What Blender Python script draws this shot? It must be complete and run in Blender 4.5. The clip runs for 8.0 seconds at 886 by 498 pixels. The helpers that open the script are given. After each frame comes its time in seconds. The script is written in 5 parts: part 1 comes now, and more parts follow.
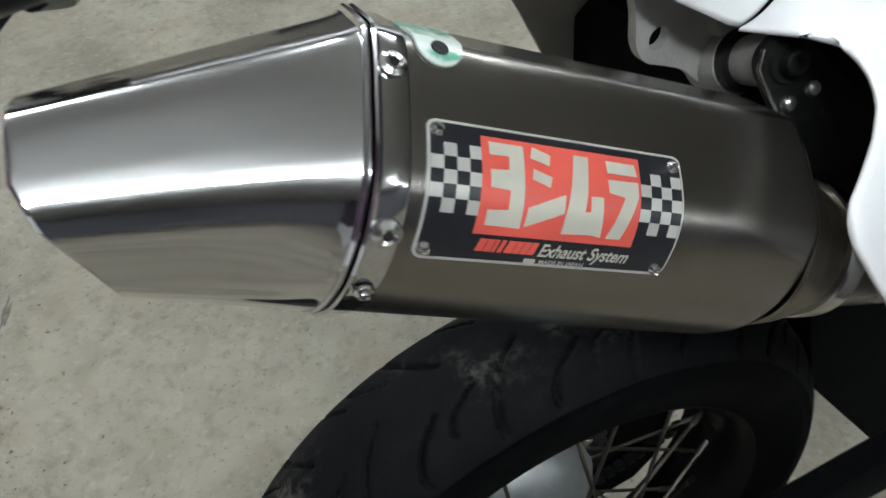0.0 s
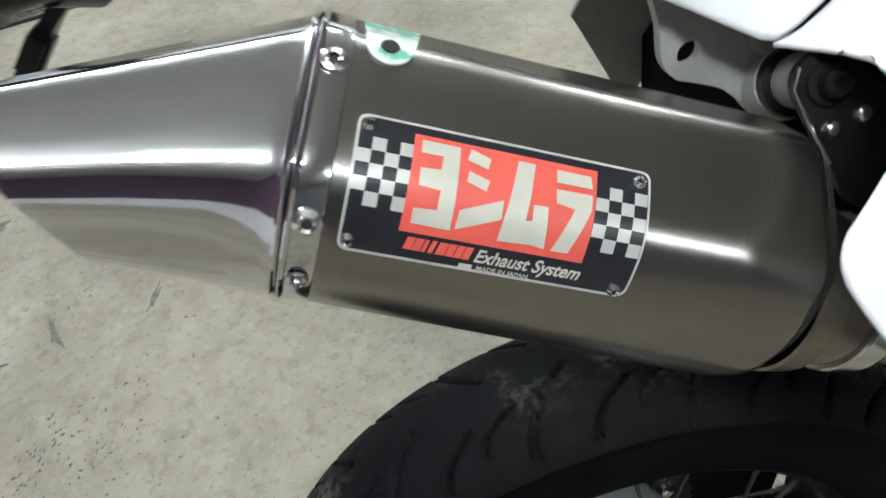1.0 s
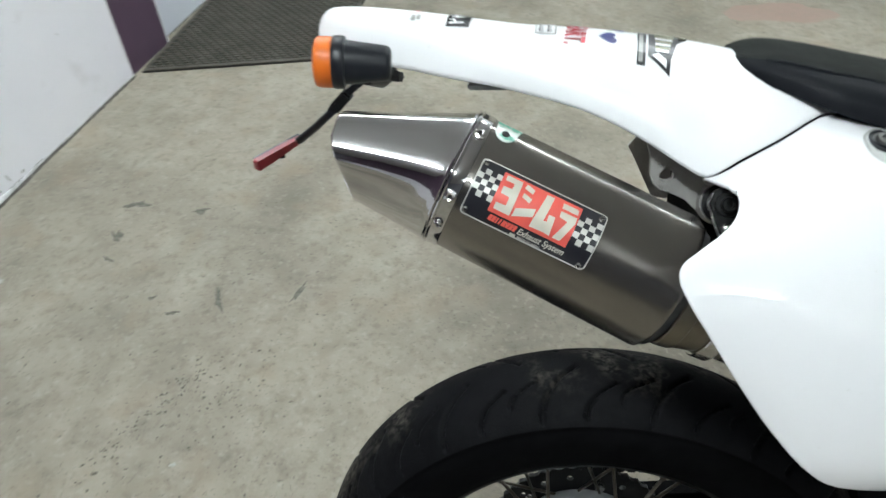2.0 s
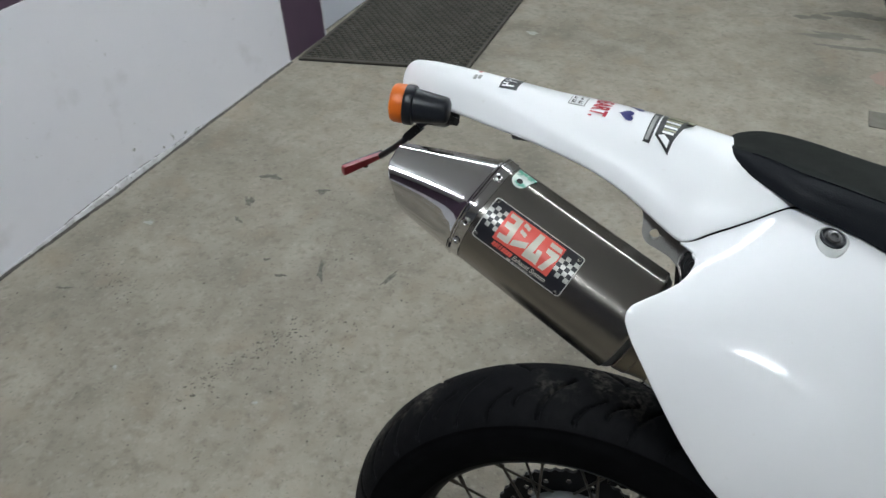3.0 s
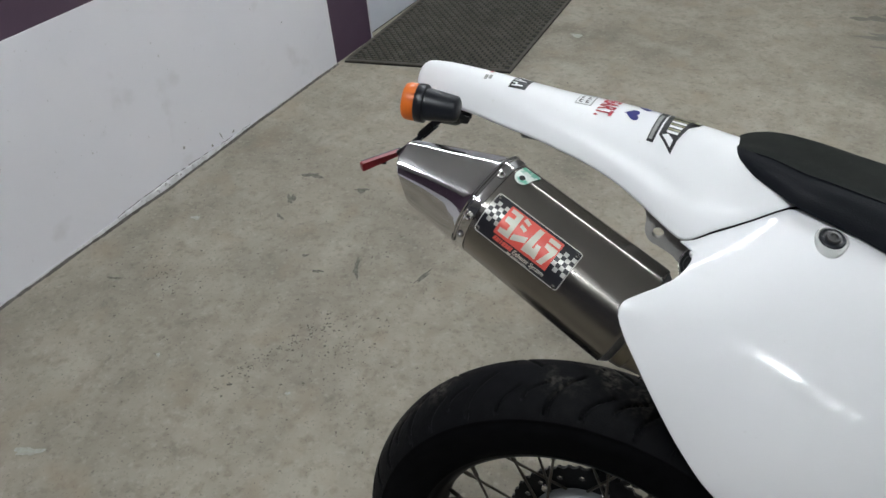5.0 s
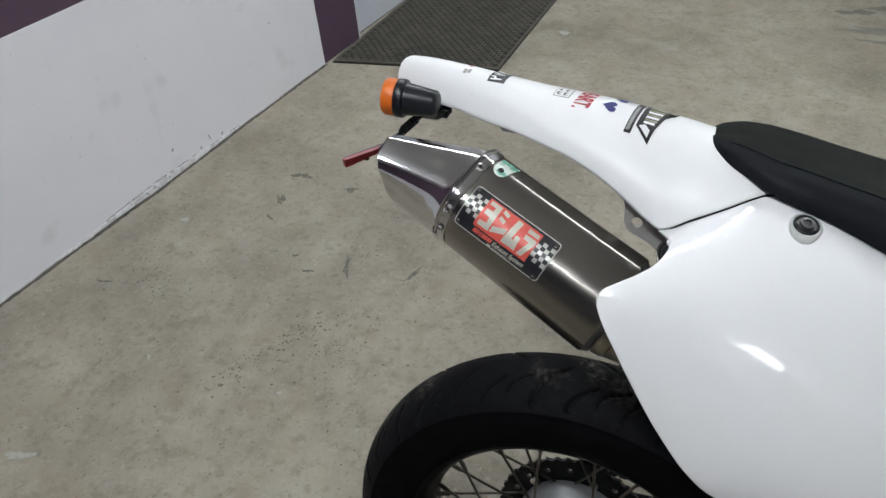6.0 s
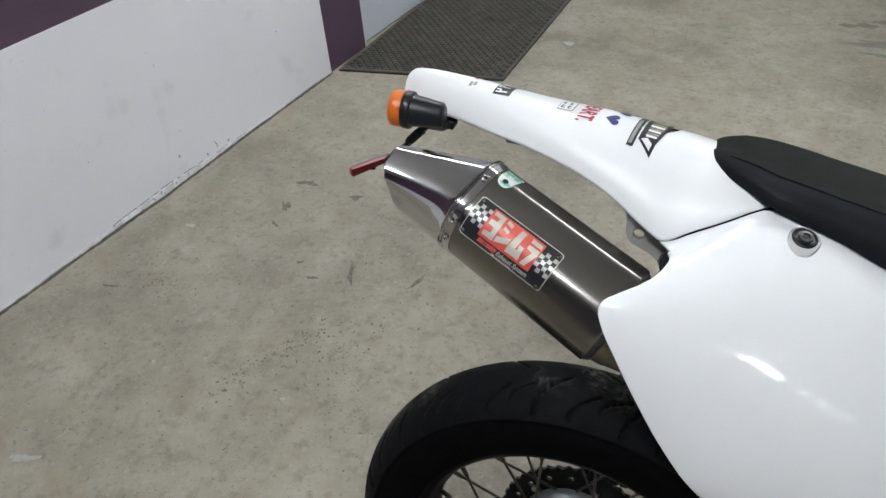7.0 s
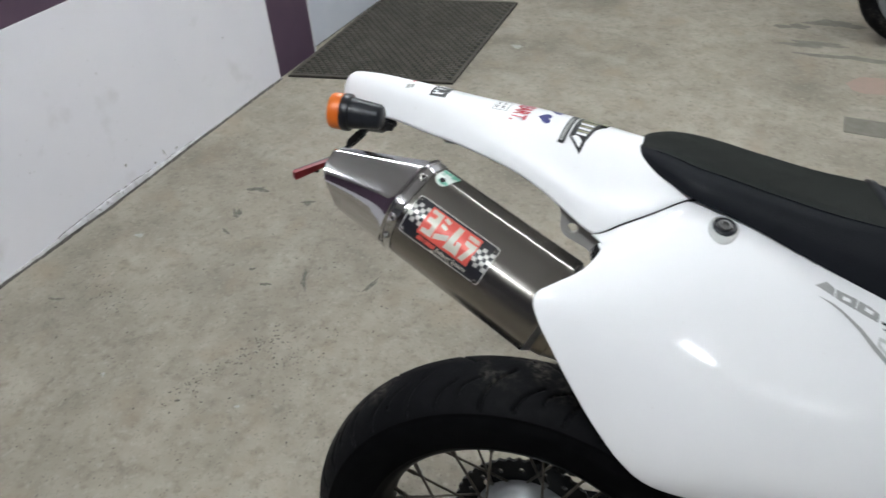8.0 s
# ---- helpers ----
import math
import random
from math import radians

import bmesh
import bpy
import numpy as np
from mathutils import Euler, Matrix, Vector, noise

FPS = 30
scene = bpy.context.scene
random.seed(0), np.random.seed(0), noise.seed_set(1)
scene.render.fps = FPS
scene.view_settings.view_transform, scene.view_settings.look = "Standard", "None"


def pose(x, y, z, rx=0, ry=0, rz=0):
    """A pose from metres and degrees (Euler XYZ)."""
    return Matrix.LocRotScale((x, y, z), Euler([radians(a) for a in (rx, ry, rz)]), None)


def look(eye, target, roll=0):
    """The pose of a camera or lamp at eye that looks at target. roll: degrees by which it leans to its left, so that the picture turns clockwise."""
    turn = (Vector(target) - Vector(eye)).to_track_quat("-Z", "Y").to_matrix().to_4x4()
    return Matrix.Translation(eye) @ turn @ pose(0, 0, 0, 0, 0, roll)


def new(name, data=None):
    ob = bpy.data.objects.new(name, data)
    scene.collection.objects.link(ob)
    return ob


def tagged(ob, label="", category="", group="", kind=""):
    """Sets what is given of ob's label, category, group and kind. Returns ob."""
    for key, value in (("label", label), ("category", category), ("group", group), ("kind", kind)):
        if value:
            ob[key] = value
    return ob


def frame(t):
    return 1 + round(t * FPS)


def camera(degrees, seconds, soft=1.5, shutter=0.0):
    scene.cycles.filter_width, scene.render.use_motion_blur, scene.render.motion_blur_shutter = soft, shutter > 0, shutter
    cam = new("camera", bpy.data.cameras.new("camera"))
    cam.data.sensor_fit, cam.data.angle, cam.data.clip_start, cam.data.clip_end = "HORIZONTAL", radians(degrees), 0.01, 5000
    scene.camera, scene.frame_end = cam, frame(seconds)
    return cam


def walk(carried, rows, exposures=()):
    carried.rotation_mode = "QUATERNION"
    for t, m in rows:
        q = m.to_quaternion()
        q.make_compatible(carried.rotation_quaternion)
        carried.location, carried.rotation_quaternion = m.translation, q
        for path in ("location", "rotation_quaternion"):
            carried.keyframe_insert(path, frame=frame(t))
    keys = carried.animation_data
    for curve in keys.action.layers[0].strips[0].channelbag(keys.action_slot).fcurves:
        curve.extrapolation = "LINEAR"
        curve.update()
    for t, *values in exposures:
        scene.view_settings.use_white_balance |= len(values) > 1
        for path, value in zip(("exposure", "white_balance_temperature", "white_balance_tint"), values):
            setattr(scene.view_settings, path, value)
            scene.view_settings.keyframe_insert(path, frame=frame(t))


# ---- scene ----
import functools

cam = camera(65.7, 8.0, 1.5, 0.5)
METRES, EYE, TILT, LEAN, TURN = 8.0, 1.5, 0.0, 0.0, 0.0
PATH = [
    (0, (0.707, -0.789, 1.063), (1.112, 0.311, -0.557), 1.0),
    (0.5, (0.751, -0.789, 1.04), (0.943, 0.392, -0.563), -5.6),
    (1, (0.772, -0.811, 1.053), (0.769, 0.452, -0.498), -9.8),
    (1.5, (0.763, -0.899, 1.13), (0.646, 0.476, -0.318), -5.1),
    (1.7, (0.778, -0.967, 1.156), (0.577, 0.479, -0.211), -4.4),
    (2.8, (0.9, -1.111, 1.287), (0.307, 0.272, -0.029), -1.3),
    (3, (0.926, -1.117, 1.295), (0.266, 0.239, -0.018), -2.0),
    (3.5, (0.953, -1.114, 1.299), (0.18, 0.185, -0.011), -3.6),
    (4, (0.96, -1.113, 1.297), (0.153, 0.17, -0.008), -4.3),
    (4.5, (0.967, -1.116, 1.302), (0.166, 0.175, 0.001), -4.1),
    (6, (0.99, -1.119, 1.298), (0.214, 0.186, -0.004), -4.8),
    (6.5, (0.994, -1.119, 1.3), (0.21, 0.185, 0.003), -4.9),
    (7, (0.993, -1.127, 1.307), (0.203, 0.187, 0.023), -4.4),
    (7.5, (0.997, -1.133, 1.306), (0.219, 0.197, 0.032), -3.7),
    (8, (1.018, -1.134, 1.312), (0.331, 0.24, 0.031), -3.2),
]
EXPOSURES = [(0.0, 0.13, 6220, 5), (0.5, 0.43, 6220, 5), (1.0, 0.57, 6200, 4), (1.3, 0.6, 6220, 2), (1.7, 0.54, 6250, 3), (2.8, -0.06, 6130, 7), (3.5, -0.17, 6300, 8), (4.5, -0.17, 6310, 9), (6.0, -0.10, 6320, 10), (7.5, 0.08, 6320, 10), (8.0, 0.14, 6310, 10)]
walk(cam, [(t, look(eye, target, roll)) for t, eye, target, roll in PATH], EXPOSURES)

# ---- light ----
world = bpy.data.worlds.new("world")
scene.world = world
world.use_nodes = True
world.node_tree.nodes["Background"].inputs[0].default_value = (0.75, 0.8, 0.9, 1)
world.node_tree.nodes["Background"].inputs[1].default_value = 0.05
TUBE_STRENGTH = 36.0
LAMP_COLOUR = (0.945, 0.985, 1.0)
CEILING = 2.75
# ceiling lamps in two rows: x, y, heading in degrees, length
# the lamp at x -0.3 is added to brighten the left floor and wall
LAMPS = [(0.6, -1.5, -25, 1.2), (3.12, -3.1, -33, 1.0), (4.45, -3.9, -33, 0.12), (5.35, -4.5, -33, 0.14), (6.3, -4.95, -33, 0.3), (-0.3, 1.35, 0, 1.45), (1.6, 1.5, 0, 0.9), (3.3, 1.7, 0, 0.8), (3.6, 5.2, 0, 0.6)]


# ---- materials ----
def rgb(c):
    return (*c, 1.0)


def material(name, base, second=None, rough=0.5, metal=0.0, scale=40.0, amount=0.5, bump=0.0, bump_scale=None,
             rough_var=0.1, coat=0.0, stretch=(1, 1, 1), spec=0.5, detail=6.0):
    """A principled surface: two tones mixed by noise, a second noise for gloss, fine relief."""
    m = bpy.data.materials.new(name)
    m.use_nodes = True
    nt = m.node_tree
    p = nt.nodes["Principled BSDF"]
    co = nt.nodes.new("ShaderNodeTexCoord")
    mp = nt.nodes.new("ShaderNodeMapping")
    mp.inputs["Scale"].default_value = stretch
    nt.links.new(co.outputs["Object"], mp.inputs["Vector"])
    n1 = nt.nodes.new("ShaderNodeTexNoise")
    n1.inputs["Scale"].default_value, n1.inputs["Detail"].default_value = scale, detail
    nt.links.new(mp.outputs["Vector"], n1.inputs["Vector"])
    ramp = nt.nodes.new("ShaderNodeValToRGB")
    ramp.color_ramp.elements[0].position, ramp.color_ramp.elements[1].position = 0.5 - amount / 2, 0.5 + amount / 2
    ramp.color_ramp.elements[0].color = rgb(base)
    ramp.color_ramp.elements[1].color = rgb(second or base)
    nt.links.new(n1.outputs["Fac"], ramp.inputs["Fac"])
    nt.links.new(ramp.outputs["Color"], p.inputs["Base Color"])
    n2 = nt.nodes.new("ShaderNodeTexNoise")
    n2.inputs["Scale"].default_value, n2.inputs["Detail"].default_value = scale * 0.21, 4
    nt.links.new(mp.outputs["Vector"], n2.inputs["Vector"])
    mr = nt.nodes.new("ShaderNodeMapRange")
    mr.inputs["To Min"].default_value, mr.inputs["To Max"].default_value = max(rough - rough_var, 0.02), min(rough + rough_var, 1)
    nt.links.new(n2.outputs["Fac"], mr.inputs["Value"])
    nt.links.new(mr.outputs["Result"], p.inputs["Roughness"])
    p.inputs["Metallic"].default_value = metal
    p.inputs["Coat Weight"].default_value = coat
    p.inputs["Coat Roughness"].default_value = 0.04
    p.inputs["Specular IOR Level"].default_value = spec
    if bump:
        n3 = nt.nodes.new("ShaderNodeTexNoise")
        n3.inputs["Scale"].default_value, n3.inputs["Detail"].default_value = bump_scale or scale * 4, 5
        nt.links.new(mp.outputs["Vector"], n3.inputs["Vector"])
        b = nt.nodes.new("ShaderNodeBump")
        b.inputs["Strength"].default_value, b.inputs["Distance"].default_value = bump, 0.002
        nt.links.new(n3.outputs["Fac"], b.inputs["Height"])
        nt.links.new(b.outputs["Normal"], p.inputs["Normal"])
    return m


def layer_spots(m, colour, scale, low, high, strength=1.0, stretch=(1, 1, 1), offset=0.0, detail=4.0, kind="noise"):
    """Lays stains of another colour over a material made by material()."""
    nt = m.node_tree
    p = nt.nodes["Principled BSDF"]
    old = p.inputs["Base Color"].links[0].from_socket
    co = nt.nodes.new("ShaderNodeTexCoord")
    mp = nt.nodes.new("ShaderNodeMapping")
    mp.inputs["Scale"].default_value, mp.inputs["Location"].default_value = stretch, (offset, offset * 0.7, offset * 1.3)
    nt.links.new(co.outputs["Object"], mp.inputs["Vector"])
    n = nt.nodes.new("ShaderNodeTexNoise")
    n.inputs["Scale"].default_value, n.inputs["Detail"].default_value = scale, detail
    nt.links.new(mp.outputs["Vector"], n.inputs["Vector"])
    mr = nt.nodes.new("ShaderNodeMapRange")
    mr.inputs["From Min"].default_value, mr.inputs["From Max"].default_value = low, high
    mr.inputs["To Max"].default_value = strength
    nt.links.new(n.outputs["Fac"], mr.inputs["Value"])
    mix = nt.nodes.new("ShaderNodeMix")
    mix.data_type = "RGBA"
    nt.links.new(mr.outputs["Result"], mix.inputs["Factor"])
    nt.links.new(old, mix.inputs["A"])
    mix.inputs["B"].default_value = rgb(colour)
    nt.links.new(mix.outputs["Result"], p.inputs["Base Color"])
    return m


def layer_dust(m, colour, patch, fine, strength, offset=0.0, band=None):
    """Dust that lies in patches, speckled finely; band: (middle, half width) of a strip across y that it keeps to."""
    nt = m.node_tree
    p = nt.nodes["Principled BSDF"]
    old = p.inputs["Base Color"].links[0].from_socket
    co = nt.nodes.new("ShaderNodeTexCoord")
    mp = nt.nodes.new("ShaderNodeMapping")
    mp.inputs["Location"].default_value = (offset, offset * 0.6, offset * 1.7)
    nt.links.new(co.outputs["Object"], mp.inputs["Vector"])
    facs = []
    for scale, low, high in ((patch, 0.45, 0.68), (fine, 0.42, 0.66)):
        n = nt.nodes.new("ShaderNodeTexNoise")
        n.inputs["Scale"].default_value, n.inputs["Detail"].default_value = scale, 8
        nt.links.new(mp.outputs["Vector"], n.inputs["Vector"])
        mr = nt.nodes.new("ShaderNodeMapRange")
        mr.inputs["From Min"].default_value, mr.inputs["From Max"].default_value = low, high
        nt.links.new(n.outputs["Fac"], mr.inputs["Value"])
        facs.append(mr.outputs["Result"])
    mul = nt.nodes.new("ShaderNodeMath")
    mul.operation = "MULTIPLY"
    nt.links.new(facs[0], mul.inputs[0])
    nt.links.new(facs[1], mul.inputs[1])
    mul2 = nt.nodes.new("ShaderNodeMath")
    mul2.operation = "MULTIPLY"
    nt.links.new(mul.outputs[0], mul2.inputs[0])
    mul2.inputs[1].default_value = strength
    if band:
        sep = nt.nodes.new("ShaderNodeSeparateXYZ")
        nt.links.new(co.outputs["Object"], sep.inputs[0])
        d = nt.nodes.new("ShaderNodeMath")
        d.operation = "SUBTRACT"
        nt.links.new(sep.outputs["Y"], d.inputs[0])
        d.inputs[1].default_value = band[0]
        a = nt.nodes.new("ShaderNodeMath")
        a.operation = "ABSOLUTE"
        nt.links.new(d.outputs[0], a.inputs[0])
        k = nt.nodes.new("ShaderNodeMapRange")
        k.inputs["From Min"].default_value, k.inputs["From Max"].default_value = band[1], band[1] * 0.3
        k.inputs["To Max"].default_value = strength
        nt.links.new(a.outputs[0], k.inputs["Value"])
        nt.links.new(k.outputs["Result"], mul2.inputs[1])
    mix = nt.nodes.new("ShaderNodeMix")
    mix.data_type = "RGBA"
    nt.links.new(mul2.outputs[0], mix.inputs["Factor"])
    nt.links.new(old, mix.inputs["A"])
    mix.inputs["B"].default_value = rgb(colour)
    nt.links.new(mix.outputs["Result"], p.inputs["Base Color"])
    return m


def layer_brush(m, axis, scale, strength):
    """Fine parallel scratches across an axis."""
    nt = m.node_tree
    p = nt.nodes["Principled BSDF"]
    co = nt.nodes.new("ShaderNodeTexCoord")
    dot = nt.nodes.new("ShaderNodeVectorMath")
    dot.operation = "DOT_PRODUCT"
    nt.links.new(co.outputs["Object"], dot.inputs[0])
    dot.inputs[1].default_value = axis
    n = nt.nodes.new("ShaderNodeTexNoise")
    n.noise_dimensions = "1D"
    n.inputs["Scale"].default_value, n.inputs["Detail"].default_value = scale, 6
    nt.links.new(dot.outputs["Value"], n.inputs["W"])
    b = nt.nodes.new("ShaderNodeBump")
    b.inputs["Strength"].default_value, b.inputs["Distance"].default_value = strength, 0.0004
    nt.links.new(n.outputs["Fac"], b.inputs["Height"])
    nt.links.new(b.outputs["Normal"], p.inputs["Normal"])
    return m


def glow(name, colour, strength):
    m = bpy.data.materials.new(name)
    m.use_nodes = True
    p = m.node_tree.nodes["Principled BSDF"]
    p.inputs["Emission Color"].default_value, p.inputs["Emission Strength"].default_value = rgb(colour), strength
    p.inputs["Base Color"].default_value = rgb(colour)
    return m


CONCRETE = material("concrete", (0.268, 0.240, 0.189), (0.350, 0.314, 0.254), 0.8, scale=11, amount=0.5, bump=0.7, bump_scale=110, rough_var=0.1)
layer_spots(CONCRETE, (0.156, 0.140, 0.107), 2.6, 0.47, 0.70, 0.75, offset=1.7)
layer_spots(CONCRETE, (0.198, 0.179, 0.144), 17, 0.50, 0.72, 0.5, offset=21.0, detail=7)
layer_spots(CONCRETE, (0.378, 0.350, 0.288), 4.6, 0.52, 0.74, 0.6, offset=9.1)
layer_spots(CONCRETE, (0.144, 0.126, 0.096), 44, 0.52, 0.70, 0.42, offset=3.1, detail=8)
layer_spots(CONCRETE, (0.102, 0.089, 0.070), 150, 0.61, 0.72, 0.6, offset=7.7)
layer_spots(CONCRETE, (0.432, 0.402, 0.342), 70, 0.57, 0.72, 0.32, offset=11.3)
layer_spots(CONCRETE, (0.282, 0.226, 0.162), 7, 0.56, 0.74, 0.5, offset=14.0)
STAIN_DARK = material("oil_stain", (0.085, 0.077, 0.06), (0.165, 0.152, 0.125), 0.7, scale=70, amount=0.3, bump=0.2)
STAIN_PIT = material("worn_pit", (0.085, 0.077, 0.06), (0.13, 0.12, 0.096), 0.9, scale=90, bump=0.4)
STAIN_SHADE_SOFT = material("faint_stain_and_shade", (0.14, 0.13, 0.105), (0.195, 0.182, 0.15), 0.75, scale=22, amount=0.4, bump=0.3)
STAIN_LIGHT = material("paint_spill", (0.40, 0.39, 0.35), (0.30, 0.29, 0.25), 0.7, scale=90, bump=0.3)
STAIN_PINK = material("pink_stain", (0.33, 0.23, 0.19), (0.29, 0.22, 0.18), 0.7, scale=30, bump=0.2)
WALL_WHITE = material("white_wall_paint", (0.86, 0.855, 0.91), (0.89, 0.88, 0.93), 0.6, scale=5, bump=0.25, bump_scale=40)
layer_spots(WALL_WHITE, (0.52, 0.50, 0.50), 6, 0.62, 0.85, 0.5, offset=2.0)
layer_spots(WALL_WHITE, (0.42, 0.40, 0.38), 70, 0.70, 0.78, 0.5, offset=5.0)
WALL_PURPLE = material("purple_wall_paint", (0.085, 0.052, 0.085), (0.105, 0.066, 0.10), 0.45, scale=7, bump=0.15, bump_scale=50)
GROUT = material("wall_base_grime", (0.04, 0.035, 0.03), (0.11, 0.10, 0.085), 0.85, scale=60, bump=0.6)
PLASTER = material("dirty_plaster", (0.46, 0.45, 0.45), (0.72, 0.71, 0.73), 0.8, scale=30, amount=0.4, bump=0.5, bump_scale=250)
layer_spots(PLASTER, (0.16, 0.145, 0.125), 90, 0.60, 0.68, 0.8, offset=4.0)
SCUFF_GREY = material("wall_scuff_grey", (0.30, 0.29, 0.28), (0.45, 0.44, 0.43), 0.8, scale=150)
DOOR_WHITE = material("door_paint", (0.66, 0.69, 0.76), (0.71, 0.73, 0.79), 0.35, scale=6, bump=0.08)
DOOR_TRIM = material("door_aluminium", (0.66, 0.67, 0.70), (0.74, 0.75, 0.77), 0.4, metal=0.0, scale=30)
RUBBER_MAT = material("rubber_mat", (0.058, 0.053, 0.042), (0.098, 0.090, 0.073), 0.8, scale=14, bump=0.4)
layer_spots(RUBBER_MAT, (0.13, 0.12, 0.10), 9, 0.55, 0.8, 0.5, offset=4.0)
# same rubber made darker: depth between the ribs is put into the colour
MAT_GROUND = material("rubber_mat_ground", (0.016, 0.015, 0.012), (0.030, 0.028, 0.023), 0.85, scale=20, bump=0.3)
CEIL_PAINT = material("ceiling_paint", (0.40, 0.395, 0.39), (0.46, 0.455, 0.45), 0.8, scale=3)
ROOM_PAINT = material("room_paint", (0.165, 0.167, 0.190), (0.20, 0.202, 0.226), 0.7, scale=2)
TUBE_GLOW = glow("lit_tube", LAMP_COLOUR, TUBE_STRENGTH)
HOUSING = material("lamp_housing", (0.75, 0.75, 0.74), (0.8, 0.8, 0.79), 0.4, scale=5)

WHITE_TAIL = material("dull_white_plastic", (0.82, 0.82, 0.83), (0.85, 0.85, 0.855), 0.38, scale=4, coat=0.08, rough_var=0.06)
layer_spots(WHITE_TAIL, (0.66, 0.64, 0.60), 140, 0.70, 0.80, 0.35, offset=6.0)
WHITE_PLASTIC = material("white_plastic", (0.83, 0.83, 0.845), (0.855, 0.855, 0.865), 0.09, scale=3, rough_var=0.02)
layer_spots(WHITE_PLASTIC, (0.66, 0.64, 0.60), 160, 0.70, 0.80, 0.35, offset=1.0)
SEAT_TOP = material("seat_grained_vinyl", (0.0088, 0.0104, 0.0090), (0.0145, 0.0163, 0.0140), 0.65, spec=0.10, scale=50, bump=0.6, bump_scale=900)
SEAT_SIDE = material("seat_smooth_vinyl", (0.006, 0.007, 0.0095), (0.009, 0.010, 0.013), 0.5, scale=30, bump=0.15, bump_scale=700, spec=0.14)
BLACK_PLASTIC = material("black_plastic", (0.006, 0.0072, 0.010), (0.009, 0.0105, 0.0145), 0.34, scale=80, bump=0.1, spec=0.35)
MATT_BLACK = material("matt_black_plastic", (0.003, 0.003, 0.0035), (0.005, 0.005, 0.0055), 0.8, scale=70, bump=0.2, spec=0.04)
RECESS_GREY = material("recess_grey_plastic", (0.42, 0.43, 0.42), (0.50, 0.50, 0.49), 0.5, scale=70)
BOLT_DARK = material("dark_bolt_steel", (0.13, 0.13, 0.13), (0.20, 0.198, 0.195), 0.35, metal=0.8, scale=90)
BLACK_STEEL = material("black_steel", (0.004, 0.004, 0.0045), (0.008, 0.008, 0.008), 0.42, scale=60, bump=0.15, spec=0.3)
AMBER = material("amber_lens", (0.60, 0.120, 0.006), (0.68, 0.150, 0.010), 0.40, scale=20)
RED_LENS = material("red_reflector", (0.22, 0.012, 0.018), (0.15, 0.01, 0.013), 0.35, scale=60)
BRUSHED = material("brushed_titanium", (0.262, 0.246, 0.228), (0.285, 0.267, 0.247), 0.25, metal=1.0, scale=30, amount=0.9, rough_var=0.02)
layer_brush(BRUSHED, (0.905, -0.134, -0.403), 700, 0.16)
POLISHED = material("polished_steel", (0.63, 0.62, 0.63), (0.68, 0.67, 0.68), 0.085, metal=1.0, scale=12, rough_var=0.03)
layer_spots(POLISHED, (0.55, 0.54, 0.53), 45, 0.62, 0.8, 0.5)
STEEL = material("bolt_steel", (0.55, 0.54, 0.52), (0.65, 0.64, 0.62), 0.22, metal=1.0, scale=90, rough_var=0.1)
GREY_CAST = material("grey_cast_aluminium", (0.33, 0.32, 0.30), (0.40, 0.39, 0.37), 0.5, metal=0.2, scale=80, bump=0.35, bump_scale=500)
BRASSY = material("heat_tinted_steel", (0.20, 0.175, 0.135), (0.28, 0.25, 0.20), 0.3, metal=1.0, scale=50, rough_var=0.12)
RUBBER = material("tyre_rubber", (0.0042, 0.0043, 0.0051), (0.0068, 0.007, 0.0080), 0.6, scale=60, bump=0.3, bump_scale=500, spec=0.05)
layer_dust(RUBBER, (0.05, 0.048, 0.045), 9, 110, 0.07, 2.2)
layer_dust(RUBBER, (0.17, 0.155, 0.13), 13, 150, 0.85, 5.2, (-0.0773, 0.042))
SIDEWALL = material("tyre_sidewall", (0.0022, 0.0022, 0.0026), (0.004, 0.004, 0.0045), 0.6, scale=60, bump=0.15, spec=0.025)
RIM_BLACK = material("black_rim", (0.004, 0.004, 0.0045), (0.006, 0.0055, 0.0055), 0.35, scale=50, spec=0.05)
SPOKE_STEEL = material("spoke_steel", (0.09, 0.08, 0.066), (0.16, 0.145, 0.125), 0.35, metal=1.0, scale=90)
HUB_SILVER = material("cast_hub", (0.22, 0.225, 0.23), (0.29, 0.295, 0.30), 0.45, metal=0.6, scale=50, bump=0.2)
BADGE_BLACK = material("badge_black", (0.010, 0.010, 0.014), (0.016, 0.016, 0.02), 0.32, scale=80)
BADGE_SILVER = material("badge_silver", (0.46, 0.45, 0.42), (0.54, 0.53, 0.50), 0.42, metal=0.35, scale=90)
BADGE_RED = material("badge_red", (0.60, 0.085, 0.063), (0.66, 0.10, 0.075), 0.4, scale=50)
BADGE_BEIGE = material("badge_beige", (0.47, 0.45, 0.38), (0.55, 0.53, 0.46), 0.45, scale=80, metal=0.15)
GREEN_STICKER = material("green_sticker", (0.16, 0.42, 0.31), (0.60, 0.66, 0.62), 0.25, scale=120, amount=0.10, coat=0.4)
INK_BLACK = material("ink_black", (0.012, 0.012, 0.014), (0.02, 0.02, 0.022), 0.3, scale=90)
INK_RED = material("ink_red", (0.40, 0.022, 0.04), (0.46, 0.035, 0.05), 0.3, scale=90)
INK_BLUE = material("ink_blue", (0.012, 0.016, 0.13), (0.018, 0.022, 0.17), 0.3, scale=90)
INK_GREY = material("ink_grey", (0.28, 0.28, 0.27), (0.36, 0.36, 0.34), 0.35, scale=90)
INK_GOLD = material("ink_olive", (0.23, 0.22, 0.12), (0.40, 0.39, 0.28), 0.35, scale=120, amount=0.2)
